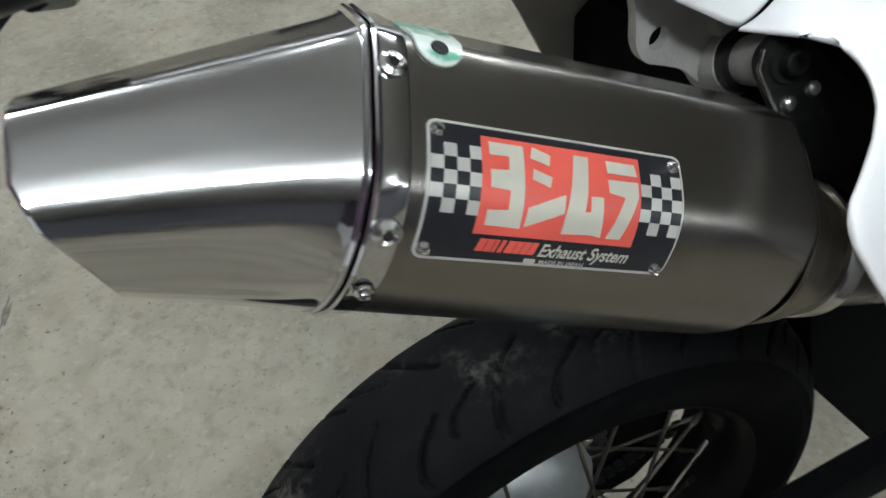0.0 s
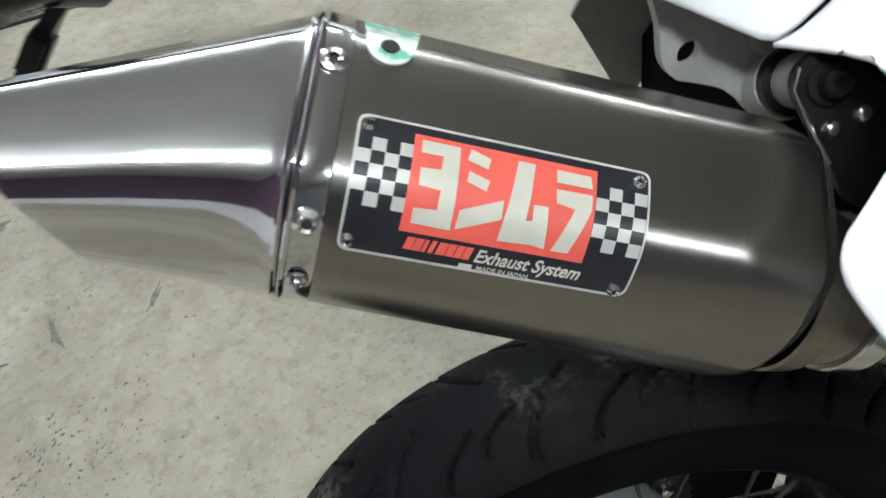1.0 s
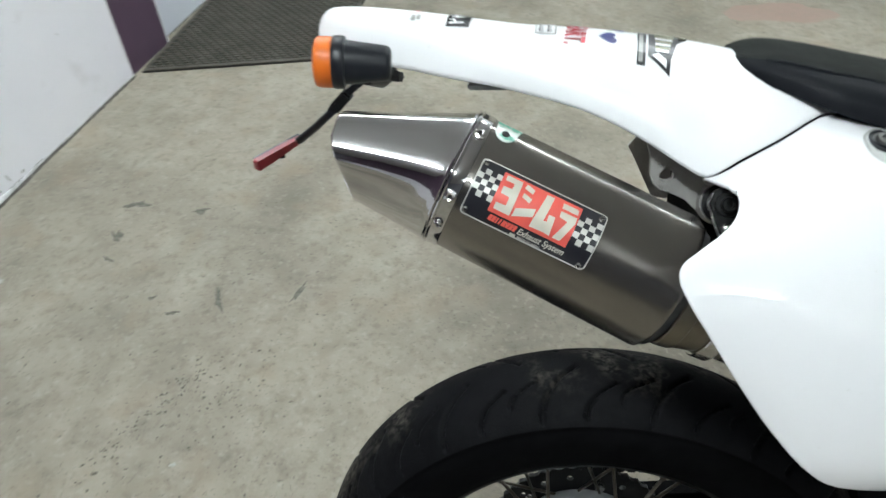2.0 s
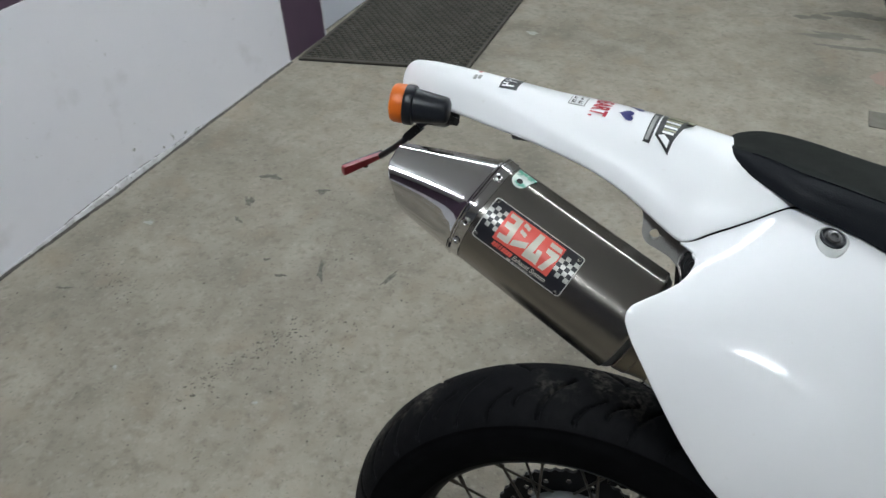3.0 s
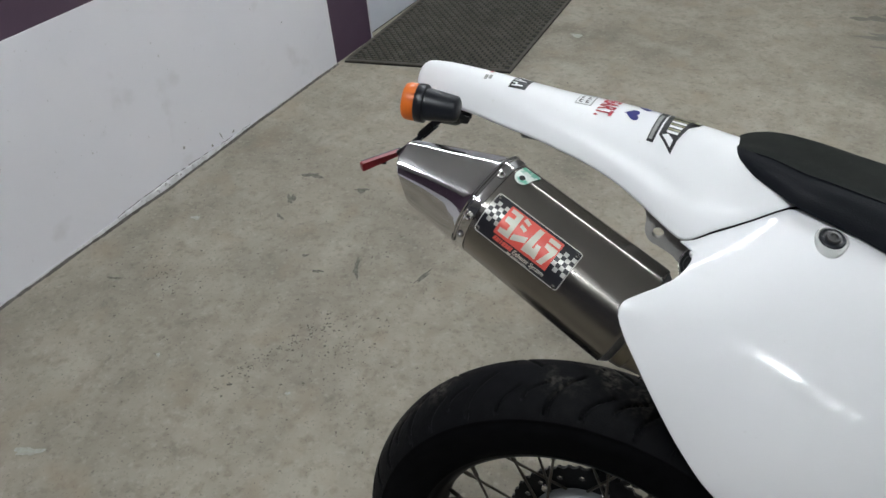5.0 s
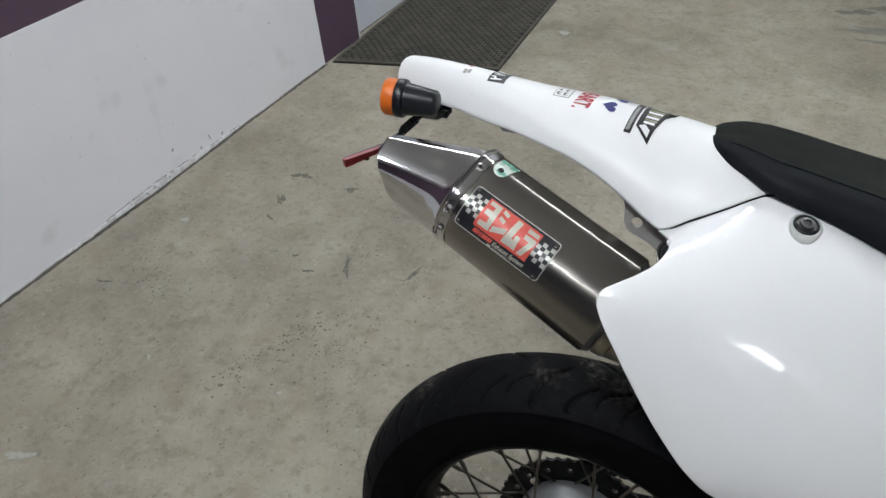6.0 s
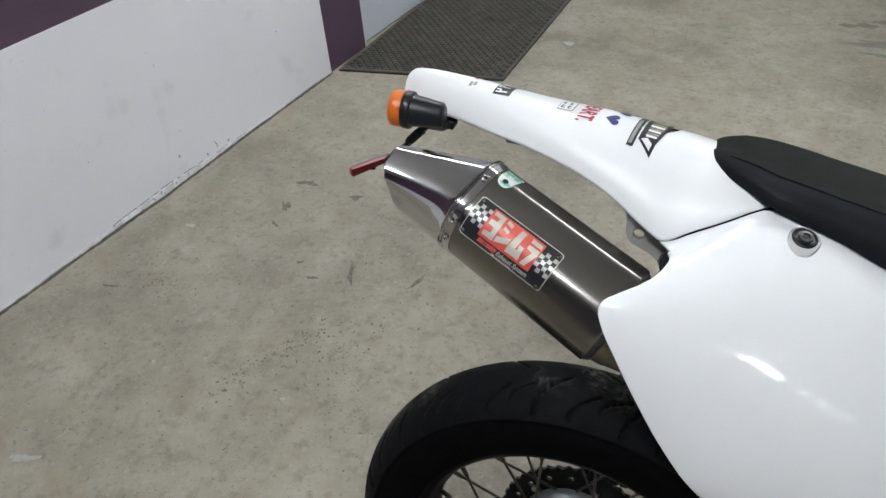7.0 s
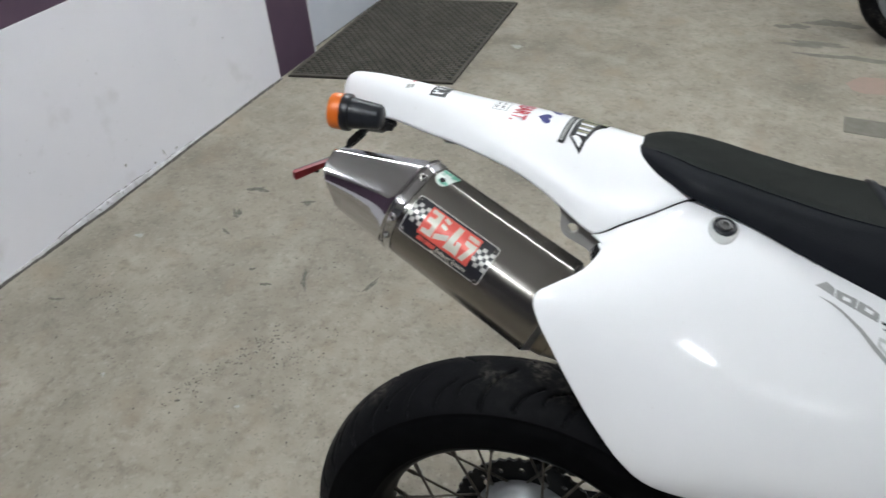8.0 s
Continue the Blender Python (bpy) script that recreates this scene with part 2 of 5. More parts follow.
GRAPHIC_GREY = material("graphic_grey", (0.30, 0.30, 0.30), (0.36, 0.36, 0.355), 0.3, scale=90)
GRAPHIC_PALE = material("graphic_pale_grey", (0.50, 0.51, 0.50), (0.56, 0.56, 0.55), 0.3, scale=90)
DARK_HOLE = material("dark_hole", (0.006, 0.006, 0.006), (0.012, 0.012, 0.012), 0.8, scale=50)


# ---- builders ----
def spline(points, n, closed=False):
    """Catmull-Rom through points of any dimension, n steps a span."""
    pts = [np.array(p, float) for p in points]
    k = len(pts)
    out = []
    for i in range(k if closed else k - 1):
        if closed:
            a, b, c, d = pts[(i - 1) % k], pts[i], pts[(i + 1) % k], pts[(i + 2) % k]
        else:
            b, c = pts[i], pts[i + 1]
            a = pts[i - 1] if i else 2 * b - c
            d = pts[i + 2] if i + 2 < k else 2 * c - b
        for j in range(n):
            t = j / n
            out.append(0.5 * (2 * b + (c - a) * t + (2 * a - 5 * b + 4 * c - d) * t * t + (3 * b - a - 3 * c + d) * t ** 3))
    if not closed:
        out.append(pts[-1])
    return out


def lerp_table(table, x):
    """Smooth monotone curve through rows of (x, value)."""
    k = len(table) - 1
    if x <= table[0][0]:
        return float(table[0][1])
    if x >= table[k][0]:
        return float(table[k][1])
    i = max(j for j in range(k) if table[j][0] <= x)

    def secant(j):
        return (table[j + 1][1] - table[j][1]) / (table[j + 1][0] - table[j][0])

    def slope(j):
        if j == 0:
            return secant(0)
        if j == k:
            return secant(k - 1)
        a, c = secant(j - 1), secant(j)
        if a * c <= 0:
            return 0.0
        h0, h1 = table[j][0] - table[j - 1][0], table[j + 1][0] - table[j][0]
        w0, w1 = 2 * h1 + h0, h1 + 2 * h0
        return (w0 + w1) / (w0 / a + w1 / c)

    h = table[i + 1][0] - table[i][0]
    t = (x - table[i][0]) / h
    return float((2 * t ** 3 - 3 * t * t + 1) * table[i][1] + (t ** 3 - 2 * t * t + t) * h * slope(i)
                 + (3 * t * t - 2 * t ** 3) * table[i + 1][1] + (t ** 3 - t * t) * h * slope(i + 1))


def bm_loft(rings, close_ring=True, cap_start=False, cap_end=False, bm=None):
    bm = bm or bmesh.new()
    rows = [[bm.verts.new(Vector(p)) for p in ring] for ring in rings]
    m = len(rows[0])
    for r0, r1 in zip(rows, rows[1:]):
        for i in range(m if close_ring else m - 1):
            j = (i + 1) % m
            bm.faces.new((r0[i], r0[j], r1[j], r1[i]))
    if cap_start:
        bm.faces.new(list(reversed(rows[0])))
    if cap_end:
        bm.faces.new(rows[-1])
    return bm


def bm_tube(points, radius, n=12, bm=None):
    """A round bar along points; radius one number or one a point."""
    pts = [Vector(p) for p in points]
    rings = []
    for i, p in enumerate(pts):
        d = (pts[min(i + 1, len(pts) - 1)] - pts[max(i - 1, 0)]).normalized()
        u = d.orthogonal().normalized() if not i else (u - d * u.dot(d)).normalized()
        v = d.cross(u)
        r = radius[i] if isinstance(radius, (list, tuple)) else radius
        rings.append([p + r * (math.cos(a) * u + math.sin(a) * v) for a in (2 * math.pi * k / n for k in range(n))])
    return bm_loft(rings, True, True, True, bm)


def bm_lathe(profile, n, origin, axis, bm=None, close=False, caps=True):
    """Turns rows of (radius, along) round an axis."""
    axis = Vector(axis).normalized()
    u = axis.orthogonal().normalized()
    v = axis.cross(u)
    o = Vector(origin)
    rings = [[o + float(x) * axis + float(r) * (math.cos(a) * u + math.sin(a) * v) for a in (2 * math.pi * k / n for k in range(n))] for r, x in profile]
    if close:
        rings.append(rings[0])
    made = bm_loft(rings, True, caps and not close and profile[0][0] > 1e-6, caps and not close and profile[-1][0] > 1e-6, bm)
    bmesh.ops.remove_doubles(made, verts=made.verts, dist=1e-6)
    return made


def bm_box(size, at=(0, 0, 0), bevel=0.002, m=None, bm=None):
    own = bmesh.new()
    bmesh.ops.create_cube(own, size=1.0)
    bmesh.ops.scale(own, vec=size, verts=own.verts)
    if bevel:
        bmesh.ops.bevel(own, geom=own.edges[:], offset=bevel, segments=2, affect="EDGES")
    bmesh.ops.translate(own, vec=at, verts=own.verts)
    if m:
        bmesh.ops.transform(own, matrix=m, verts=own.verts)
    if bm is None:
        return own
    merge(bm, own)
    return bm


def merge(bm, other):
    me = bpy.data.meshes.new("tmp")
    other.to_mesh(me)
    bm.from_mesh(me)
    bpy.data.meshes.remove(me)
    other.free()
    return bm


def bm_plate(outline, thickness, m, holes=(), bevel=0.0):
    """A flat plate in the xy plane with round holes (x, y, r), pushed out along z, placed by m."""
    bm = bmesh.new()
    for loop in [outline] + [[(x + r * math.cos(a), y + r * math.sin(a)) for a in (2 * math.pi * k / 20 for k in range(20))] for x, y, r in holes]:
        vs = [bm.verts.new((x, y, 0)) for x, y in loop]
        for a, b in zip(vs, vs[1:] + vs[:1]):
            bm.edges.new((a, b))
    bmesh.ops.triangle_fill(bm, use_beauty=True, use_dissolve=False, edges=bm.edges[:], normal=(0, 0, 1))
    ex = bmesh.ops.extrude_face_region(bm, geom=bm.faces[:])
    bmesh.ops.translate(bm, vec=(0, 0, thickness), verts=[e for e in ex["geom"] if isinstance(e, bmesh.types.BMVert)])
    bmesh.ops.transform(bm, matrix=m, verts=bm.verts)
    return bm


def finish(name, bm, mat, smooth=True, angle=40):
    bmesh.ops.recalc_face_normals(bm, faces=bm.faces)
    if smooth:
        for f in bm.faces:
            f.smooth = True
        for e in bm.edges:
            if len(e.link_faces) == 2 and e.calc_face_angle(0) > radians(angle):
                e.smooth = False
    me = bpy.data.meshes.new(name)
    bm.to_mesh(me)
    bm.free()
    for x in mat if isinstance(mat, (list, tuple)) else (mat,):
        me.materials.append(x)
    return new(name, me)


def part(name, bm, mat, parent, label="", smooth=True, angle=40, shift=None):
    """ONE mesh under a thing or a part."""
    if shift is not None:
        bmesh.ops.translate(bm, vec=shift, verts=bm.verts)
    ob = finish(name, bm, mat, smooth, angle)
    ob.parent = parent
    return tagged(ob, label) if label else ob


def thing(name, bm, mat, label, category, group="", kind="", smooth=True, angle=40):
    return tagged(finish(name, bm, mat, smooth, angle), label, category, group, kind)


def empty(name, m, label, category, group=""):
    ob = new(name)
    ob.matrix_world = m
    return tagged(ob, label, category, group)


# ---- the room ----
def structure(name, bm, mat, label, category):
    return thing(name, bm, mat, label, category, kind="structure", smooth=False)


WALL_X, WALL_END, ROOM_X, ROOM_S, ROOM_N = -0.822, 1.066, 9.0, -5.6, 6.5
BAND = 0.638
structure("floor", bm_box((ROOM_X + 1.2, ROOM_N - ROOM_S + 0.4, 0.1), ((ROOM_X - 1.0) / 2, (ROOM_N + ROOM_S) / 2, -0.05), 0),
          CONCRETE, "worn grey-beige concrete garage floor with oil spots", "floor")
structure("ceiling", bm_box((ROOM_X + 1.2, ROOM_N - ROOM_S + 0.4, 0.1), ((ROOM_X - 1.0) / 2, (ROOM_N + ROOM_S) / 2, CEILING + 0.05), 0),
          CEIL_PAINT, "plain greyish painted ceiling", "ceiling")


def wall_block(x0, x1, y0, y1, z0, z1):
    return bm_box((x1 - x0, y1 - y0, z1 - z0), ((x0 + x1) / 2, (y0 + y1) / 2, (z0 + z1) / 2), 0)


wall_west = structure("wall_west", wall_block(WALL_X - 0.18, WALL_X, ROOM_S, WALL_END, 0, BAND), WALL_WHITE,
                      "white painted wall with scuffs and a purple band", "wall")
part("purple_band", wall_block(WALL_X - 0.18, WALL_X - 0.002, ROOM_S, WALL_END, BAND, CEILING), WALL_PURPLE, wall_west, "dark purple painted upper wall", smooth=False)
structure("door_jamb", wall_block(WALL_X - 0.18, WALL_X - 0.004, WALL_END, 1.345, 0, CEILING), WALL_PURPLE, "dark purple painted door surround", "door jamb")
structure("wall_north_west", wall_block(WALL_X - 0.18, WALL_X, 2.35, ROOM_N, 0, CEILING), WALL_WHITE, "white painted wall beyond the door", "wall")
structure("door_lintel", wall_block(WALL_X - 0.18, WALL_X, 1.345, 2.35, 2.1, CEILING), WALL_PURPLE, "purple wall over the door", "wall")
structure("wall_north", wall_block(WALL_X - 0.2, ROOM_X, ROOM_N, ROOM_N + 0.15, 0, CEILING), ROOM_PAINT, "plain grey far wall", "wall")
structure("wall_south", wall_block(WALL_X - 0.2, ROOM_X, ROOM_S - 0.15, ROOM_S, 0, CEILING), ROOM_PAINT, "plain grey wall", "wall")
structure("wall_east", wall_block(ROOM_X, ROOM_X + 0.15, ROOM_S, ROOM_N, 0, CEILING), ROOM_PAINT, "plain grey wall", "wall")

# crumbled plaster lip along the foot of the wall, with grime before it and a crack over it
bm = bmesh.new()
rows = []
for i in range(260):
    y = -1.6 + i * (WALL_END + 1.6) / 259
    bulge = math.exp(-((y - 0.08) / 0.30) ** 2)
    h = 0.006 + 0.016 * bulge + 0.004 * noise.noise((y * 16, 2, 0)) + 0.002 * noise.noise((y * 60, 4, 0))
    w = 0.003 + 0.009 * bulge + 0.002 * noise.noise((y * 22, 6, 0))
    rows.append([(WALL_X - 0.004, y, max(h, 0.004)), (WALL_X + max(w, 0.0025) * 0.45, y, max(h, 0.004) * 0.93), (WALL_X + max(w, 0.0025) * 0.9, y, max(h, 0.004) * 0.5), (WALL_X + max(w, 0.0025), y, -0.002)])
part("plaster_lip", bm_loft(rows, False, bm=bm), PLASTER, wall_west, "cracked white plaster lip")
bm = bmesh.new()
r = random.Random(12)
y = -0.14
while y < 0.46:
    n, step = r.randint(3, 9), r.uniform(0.006, 0.011)
    row = []
    for k in range(n):
        yy = y + k * step
        bulge = math.exp(-((yy - 0.08) / 0.30) ** 2)
        zc = 0.0085 + 0.015 * bulge + 0.0035 * noise.noise((yy * 16, 2, 0)) + 0.0015 * noise.noise((yy * 70, 9, 0))
        t = 0.0006 + 0.0016 * max(0.0, noise.noise((yy * 120, 3, 7)) + 0.3)
        row.append([(WALL_X + 0.0015, yy, zc - t), (WALL_X + 0.0015, yy, zc + t)])
    bm_loft(row, False, bm=bm)
    y += (n - 1) * step + max(0.0, r.uniform(-0.02, 0.025)) + (0.05 if y > 0.24 else 0)
part("plaster_crack", bm, GROUT, wall_west, "dark broken crack in the plaster", smooth=False)
bm = bmesh.new()
rows = []
for i in range(240):
    y = -1.6 + i * (WALL_END + 1.6) / 239
    w = 0.003 + 0.010 * (0.5 + 0.5 * noise.noise((y * 9, 0, 0))) ** 2 + 0.005 * noise.noise((y * 45, 3, 0))
    h = 0.0035 + 0.008 * max(0, noise.noise((y * 5, 8, 0)) + 0.1) + 0.003 * noise.noise((y * 40, 5, 0))
    o = WALL_X + 0.0045 + 0.009 * math.exp(-((y - 0.08) / 0.30) ** 2)
    h = min(h, 0.006)
    rows.append([(o - 0.002, y, max(h, 0.003)), (o + 0.001, y, max(h, 0.003) * 0.8), (o + max(w, 0.001), y, 0.0015), (o + max(w, 0.001) + 0.002, y, -0.003)])
bm_loft(rows, False, bm=bm)
structure("baseboard", bm, GROUT, "crumbled dirty mortar line at the wall foot", "baseboard")

# door: leaf, aluminium edge, pressed panel lines
door = structure("door_1", wall_block(WALL_X - 0.085, WALL_X - 0.03, 1.366, 2.35, 0.007, 2.1), DOOR_WHITE, "closed pale bluish white door with aluminium frame", "door")
part("door_frame", wall_block(WALL_X - 0.09, WALL_X - 0.008, 1.345, 1.362, 0, 2.1), DOOR_TRIM, door, "white aluminium frame", smooth=False)
part("door_seal", wall_block(WALL_X - 0.09, WALL_X - 0.034, 1.362, 1.366, 0, 2.1), MATT_BLACK, door, "dark rubber seal", smooth=False)
# black strip that paints in the dark gap under the leaf
part("door_gap_strip", wall_block(WALL_X - 0.08, WALL_X - 0.034, 1.366, 2.35, 0.001, 0.007), MATT_BLACK, door, "dark strip for the gap under the door", smooth=False)
for k, y in enumerate((1.62, 2.1)):
    part("panel_moulding", bm_box((0.006, 0.012, 1.5), (WALL_X - 0.028, y, 0.95), 0.002), DOOR_TRIM, door)
part("panel_moulding", bm_box((0.006, 0.49, 0.012), (WALL_X - 0.028, 1.86, 0.21), 0.002), DOOR_TRIM, door)

# ceiling lamps
def batten(x, y, heading, length):
    e = empty("ceiling_light", pose(x, y, CEILING, 0, 0, heading), "lit white batten lamp hanging from the ceiling", "ceiling light", "ceiling lights")
    part("diffuser", bm_box((length, 0.17, 0.06), (0, 0, -0.256), 0.012), TUBE_GLOW, e, "glowing diffuser")
    for s in (-1, 1):
        part("end_cap", bm_box((0.02, 0.173, 0.062), (s * (length / 2 + 0.012), 0, -0.256), 0.003), HOUSING, e)
        part("suspension_rod", bm_tube([(s * length * 0.4, 0, 0), (s * length * 0.4, 0, -0.23)], 0.003, 8), HOUSING, e)
    return e


for x, y, h, n in LAMPS:
    batten(x, y, h, n)

# rubber door mat: a slab with raised bars and studs
MAT = [Vector((-0.80, 1.09)), Vector((-0.092, 1.262)), Vector((-0.143, 2.21)), Vector((-0.85, 2.03))]


def mat_point(u, v, z):
    p = (MAT[0] * (1 - u) + MAT[1] * u) * (1 - v) + (MAT[3] * (1 - u) + MAT[2] * u) * v
    return Vector((p.x, p.y, z))


def mat_bar(bm, u0, u1, v0, v1, z0, z1):
    inset = 0.2
    lo = [mat_point(u, v, z0) for u, v in ((u0, v0), (u1, v0), (u1, v1), (u0, v1))]
    c = sum(lo, Vector()) / 4
    hi = [p.lerp(c, inset * 0.4) + Vector((0, 0, z1 - z0)) for p in lo]
    a, b = [bm.verts.new(p) for p in lo], [bm.verts.new(p) for p in hi]
    bm.faces.new(b)
    for i in range(4):
        j = (i + 1) % 4
        bm.faces.new((a[i], a[j], b[j], b[i]))


bm = bmesh.new()
lo = [bm.verts.new(mat_point(u, v, 0.0005)) for u, v in ((0, 0), (1, 0), (1, 1), (0, 1))]
hi = [bm.verts.new(mat_point(u, v, 0.008)) for u, v in ((0.002, 0.002), (0.998, 0.002), (0.998, 0.998), (0.002, 0.998))]
bm.faces.new(hi)
bm.faces.new(list(reversed(lo)))
for i in range(4):
    bm.faces.new((lo[i], lo[(i + 1) % 4], hi[(i + 1) % 4], hi[i]))
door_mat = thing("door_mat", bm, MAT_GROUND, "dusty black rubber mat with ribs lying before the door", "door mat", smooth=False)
bm = bmesh.new()
for v0, v1 in ((0, 0.02), (0.98, 1)):
    mat_bar(bm, 0, 1, v0, v1, 0.008, 0.012)
for u0, u1 in ((0, 0.02), (0.98, 1)):
    mat_bar(bm, u0, u1, 0.02, 0.98, 0.008, 0.012)
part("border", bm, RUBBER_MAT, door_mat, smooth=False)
bm = bmesh.new()
rng = random.Random(4)
NV = 44
for j in range(NV):
    v = 0.025 + 0.95 * j / NV
    for i in range(20):
        u = 0.025 + 0.94 * i / 20 + (0.0235 if j % 2 else 0)
        mat_bar(bm, u, u + 0.034, v, v + 0.0125, 0.008, 0.0120 + 0.0015 * rng.random())
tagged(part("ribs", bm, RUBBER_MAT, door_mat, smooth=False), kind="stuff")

# ---- the motorcycle ----
# Own axes: x forward, y to its left, z up its leaning plane; origin of the plan at the rear axle.
LEAN_DEG, HEADING_DEG, TYRE_R, TYRE_C = 14.3, 5.73, 0.321, 0.0716
AXLE_Z = (TYRE_R - TYRE_C) * math.cos(radians(LEAN_DEG)) + TYRE_C
SHIFT = Vector((0, -AXLE_Z * math.sin(radians(LEAN_DEG)), AXLE_Z * math.cos(radians(LEAN_DEG))))
bike = empty("motorcycle", pose(0.875, -0.651, 0, 0, 0, HEADING_DEG) @ pose(0, 0, 0, -LEAN_DEG, 0, 0),
             "white supermoto motorcycle with steel silencer leaning on its stand", "motorcycle")


def piece(name, bm, mat, parent=None, label="", smooth=True, angle=40):
    return part(name, bm, mat, parent or bike, label, smooth, angle, SHIFT)


# rear wheel
def wheel_frame(y, a, r):
    return Vector((r * math.cos(a), y, r * math.sin(a)))


def tyre_profile(phi):
    """Half width and radius on the tread, phi from the crown."""
    return TYRE_C * math.sin(phi), TYRE_R - TYRE_C + TYRE_C * math.cos(phi)


def groove_depth(s, phi):
    """Depth of the rain grooves; s: turns of the pattern, phi: angle from the crown."""
    side = phi if phi > 0 else -phi
    s = s + (0.5 if phi < 0 else 0.0)
    d = 0.0
    cell = 0.118  # metres of tread a repeat
    for off, p0, p1, bend, half in ((0.0, 0.10, 0.92, 0.62, 0.0021), (0.33, 0.30, 0.66, 0.52, 0.0017), (0.66, 0.40, 0.90, 0.50, 0.0019)):
        if p0 - 0.06 < side < p1 + 0.06:
            t = (side - p0) / (p1 - p0)
            centre = off + bend * (1 - (1 - min(max(t, 0), 1)) ** 2) * 0.55
            u = (s - centre) % 1.0
            u = min(u, 1 - u) * cell
            ends = min(1.0, max(0.0, (side - p0 + 0.06) / 0.06), max(0.0, (p1 + 0.06 - side) / 0.06))
            w = half * (0.6 + 0.4 * ends)
            if u < w * 1.6:
                d = max(d, ends * 0.0045 * min(1.0, (w * 1.6 - u) / (w * 0.6)))
    return d


SHOULDER = 1.02
NT, NP = 900, 72
rings = []
REPEATS = 17
for i in range(NT):
    a = 2 * math.pi * i / NT
    ring = []
    for j in range(NP + 1):
        phi = SHOULDER * (2 * j / NP - 1)
        y, r = tyre_profile(phi)
        g = groove_depth(REPEATS * i / NT, phi)
        ring.append(wheel_frame(y - math.sin(phi) * g, a, r - math.cos(phi) * g))
    rings.append(ring)
rings.append(rings[0])
rear_wheel = piece("rear_wheel", bm_lathe([(0.030, -0.075), (0.034, -0.07), (0.034, 0.07), (0.030, 0.075)], 32, (0, 0, 0), (0, 1, 0)), HUB_SILVER, None, "spoked supermoto wheel")
bm = bm_loft(rings, False)
bmesh.ops.remove_doubles(bm, verts=bm.verts, dist=1e-6)
piece("tread", bm, RUBBER, rear_wheel, "dusty black rubber tread with rain grooves", angle=60)
y0, r0 = tyre_profile(SHOULDER)
for s in (-1, 1):
    prof = spline([(r0, y0), (r0 - 0.0012, y0 + 0.0006), (r0 - 0.006, y0 + 0.0008), (0.270, 0.0650), (0.256, 0.0640), (0.240, 0.060), (0.230, 0.055), (0.222, 0.049)], 5)
    bm = bm_lathe([(p[0], s * p[1]) for p in prof], 180, (0, 0, 0), (0, 1, 0), caps=False)
    piece("sidewall", bm, SIDEWALL, rear_wheel, "smooth black tyre sidewall")
rim_prof = [(0.233, -0.056), (0.236, -0.053), (0.236, -0.050), (0.226, -0.047), (0.221, -0.040), (0.218, -0.028), (0.212, -0.018), (0.210, 0.0), (0.212, 0.018),
            (0.218, 0.028), (0.221, 0.040), (0.226, 0.047), (0.236, 0.050), (0.236, 0.053), (0.233, 0.056), (0.222, 0.050), (0.214, 0.042), (0.211, 0.030), (0.205, 0.020),
            (0.203, 0.0), (0.205, -0.020), (0.211, -0.030), (0.214, -0.042), (0.222, -0.050)]
piece("rim", bm_lathe(rim_prof, 160, (0, 0, 0), (0, 1, 0), close=True), RIM_BLACK, rear_wheel, "black aluminium spoke rim")
for s in (-1, 1):
    prof = [(0.020, 0.078), (0.052, 0.078), (0.060, 0.072), (0.064, 0.066), (0.064, 0.060), (0.058, 0.052), (0.040, 0.044), (0.020, 0.044)]
    piece("hub_flange", bm_lathe([(r, s * y) for r, y in prof], 64, (0, 0, 0), (0, 1, 0), close=True), HUB_SILVER, rear_wheel)
for k in range(36):
    side = 1 if k % 2 else -1
    cross = 1 if (k // 2) % 2 else -1
    ar = 2 * math.pi * (k + 0.5) / 36
    ah = ar + cross * 0.62
    p, q = wheel_frame(side * 0.058, ah, 0.058), wheel_frame(side * 0.006, ar, 0.205)
    bm = bm_tube([p, q], 0.0020, 8)
    bm_tube([q.lerp(p, 0.12), q], 0.0033, 8, bm)
    piece("spoke", bm, SPOKE_STEEL, rear_wheel)
# toothed sprocket with lightening holes on the far side, cush drum before it
outline = []
for k in range(46 * 6):
    a = 2 * math.pi * k / (46 * 6)
    r = 0.114 + 0.0034 * (0.5 + 0.5 * math.cos(46 * a)) ** 1.5
    outline.append((r * math.cos(a), r * math.sin(a)))
holes = [(0.098 * math.cos(2 * math.pi * k / 18), 0.098 * math.sin(2 * math.pi * k / 18), 0.0042) for k in range(18)] + [(0, 0, 0.05)]
disc_m = Matrix.Translation((0, 0.060, 0)) @ Matrix.Rotation(radians(90), 4, "X")
piece("sprocket", bm_plate(outline, 0.006, disc_m, holes), BLACK_STEEL, rear_wheel, "black rear sprocket", smooth=False)
piece("cush_drum", bm_lathe([(0.034, 0.0), (0.060, 0.006), (0.074, 0.020), (0.082, 0.032), (0.083, 0.050), (0.06, 0.054), (0.034, 0.054)], 72, (0, 0, 0), (0, 1, 0), close=True), HUB_SILVER, rear_wheel, "cast silver hub drum")
for k in range(6):
    a = 2 * math.pi * k / 6 + 0.3
    piece("sprocket_bolt", bm_lathe([(0.0, -0.008), (0.006, -0.007), (0.0075, -0.004), (0.0075, 0.0)], 12, wheel_frame(0.054, a, 0.090), (0, 1, 0)), STEEL, rear_wheel)
piece("axle_nut", bm_lathe([(0.0, -0.096), (0.013, -0.096), (0.015, -0.092), (0.015, -0.076), (0.0, -0.076)], 6, (0, 0, 0), (0, 1, 0)), STEEL, rear_wheel)

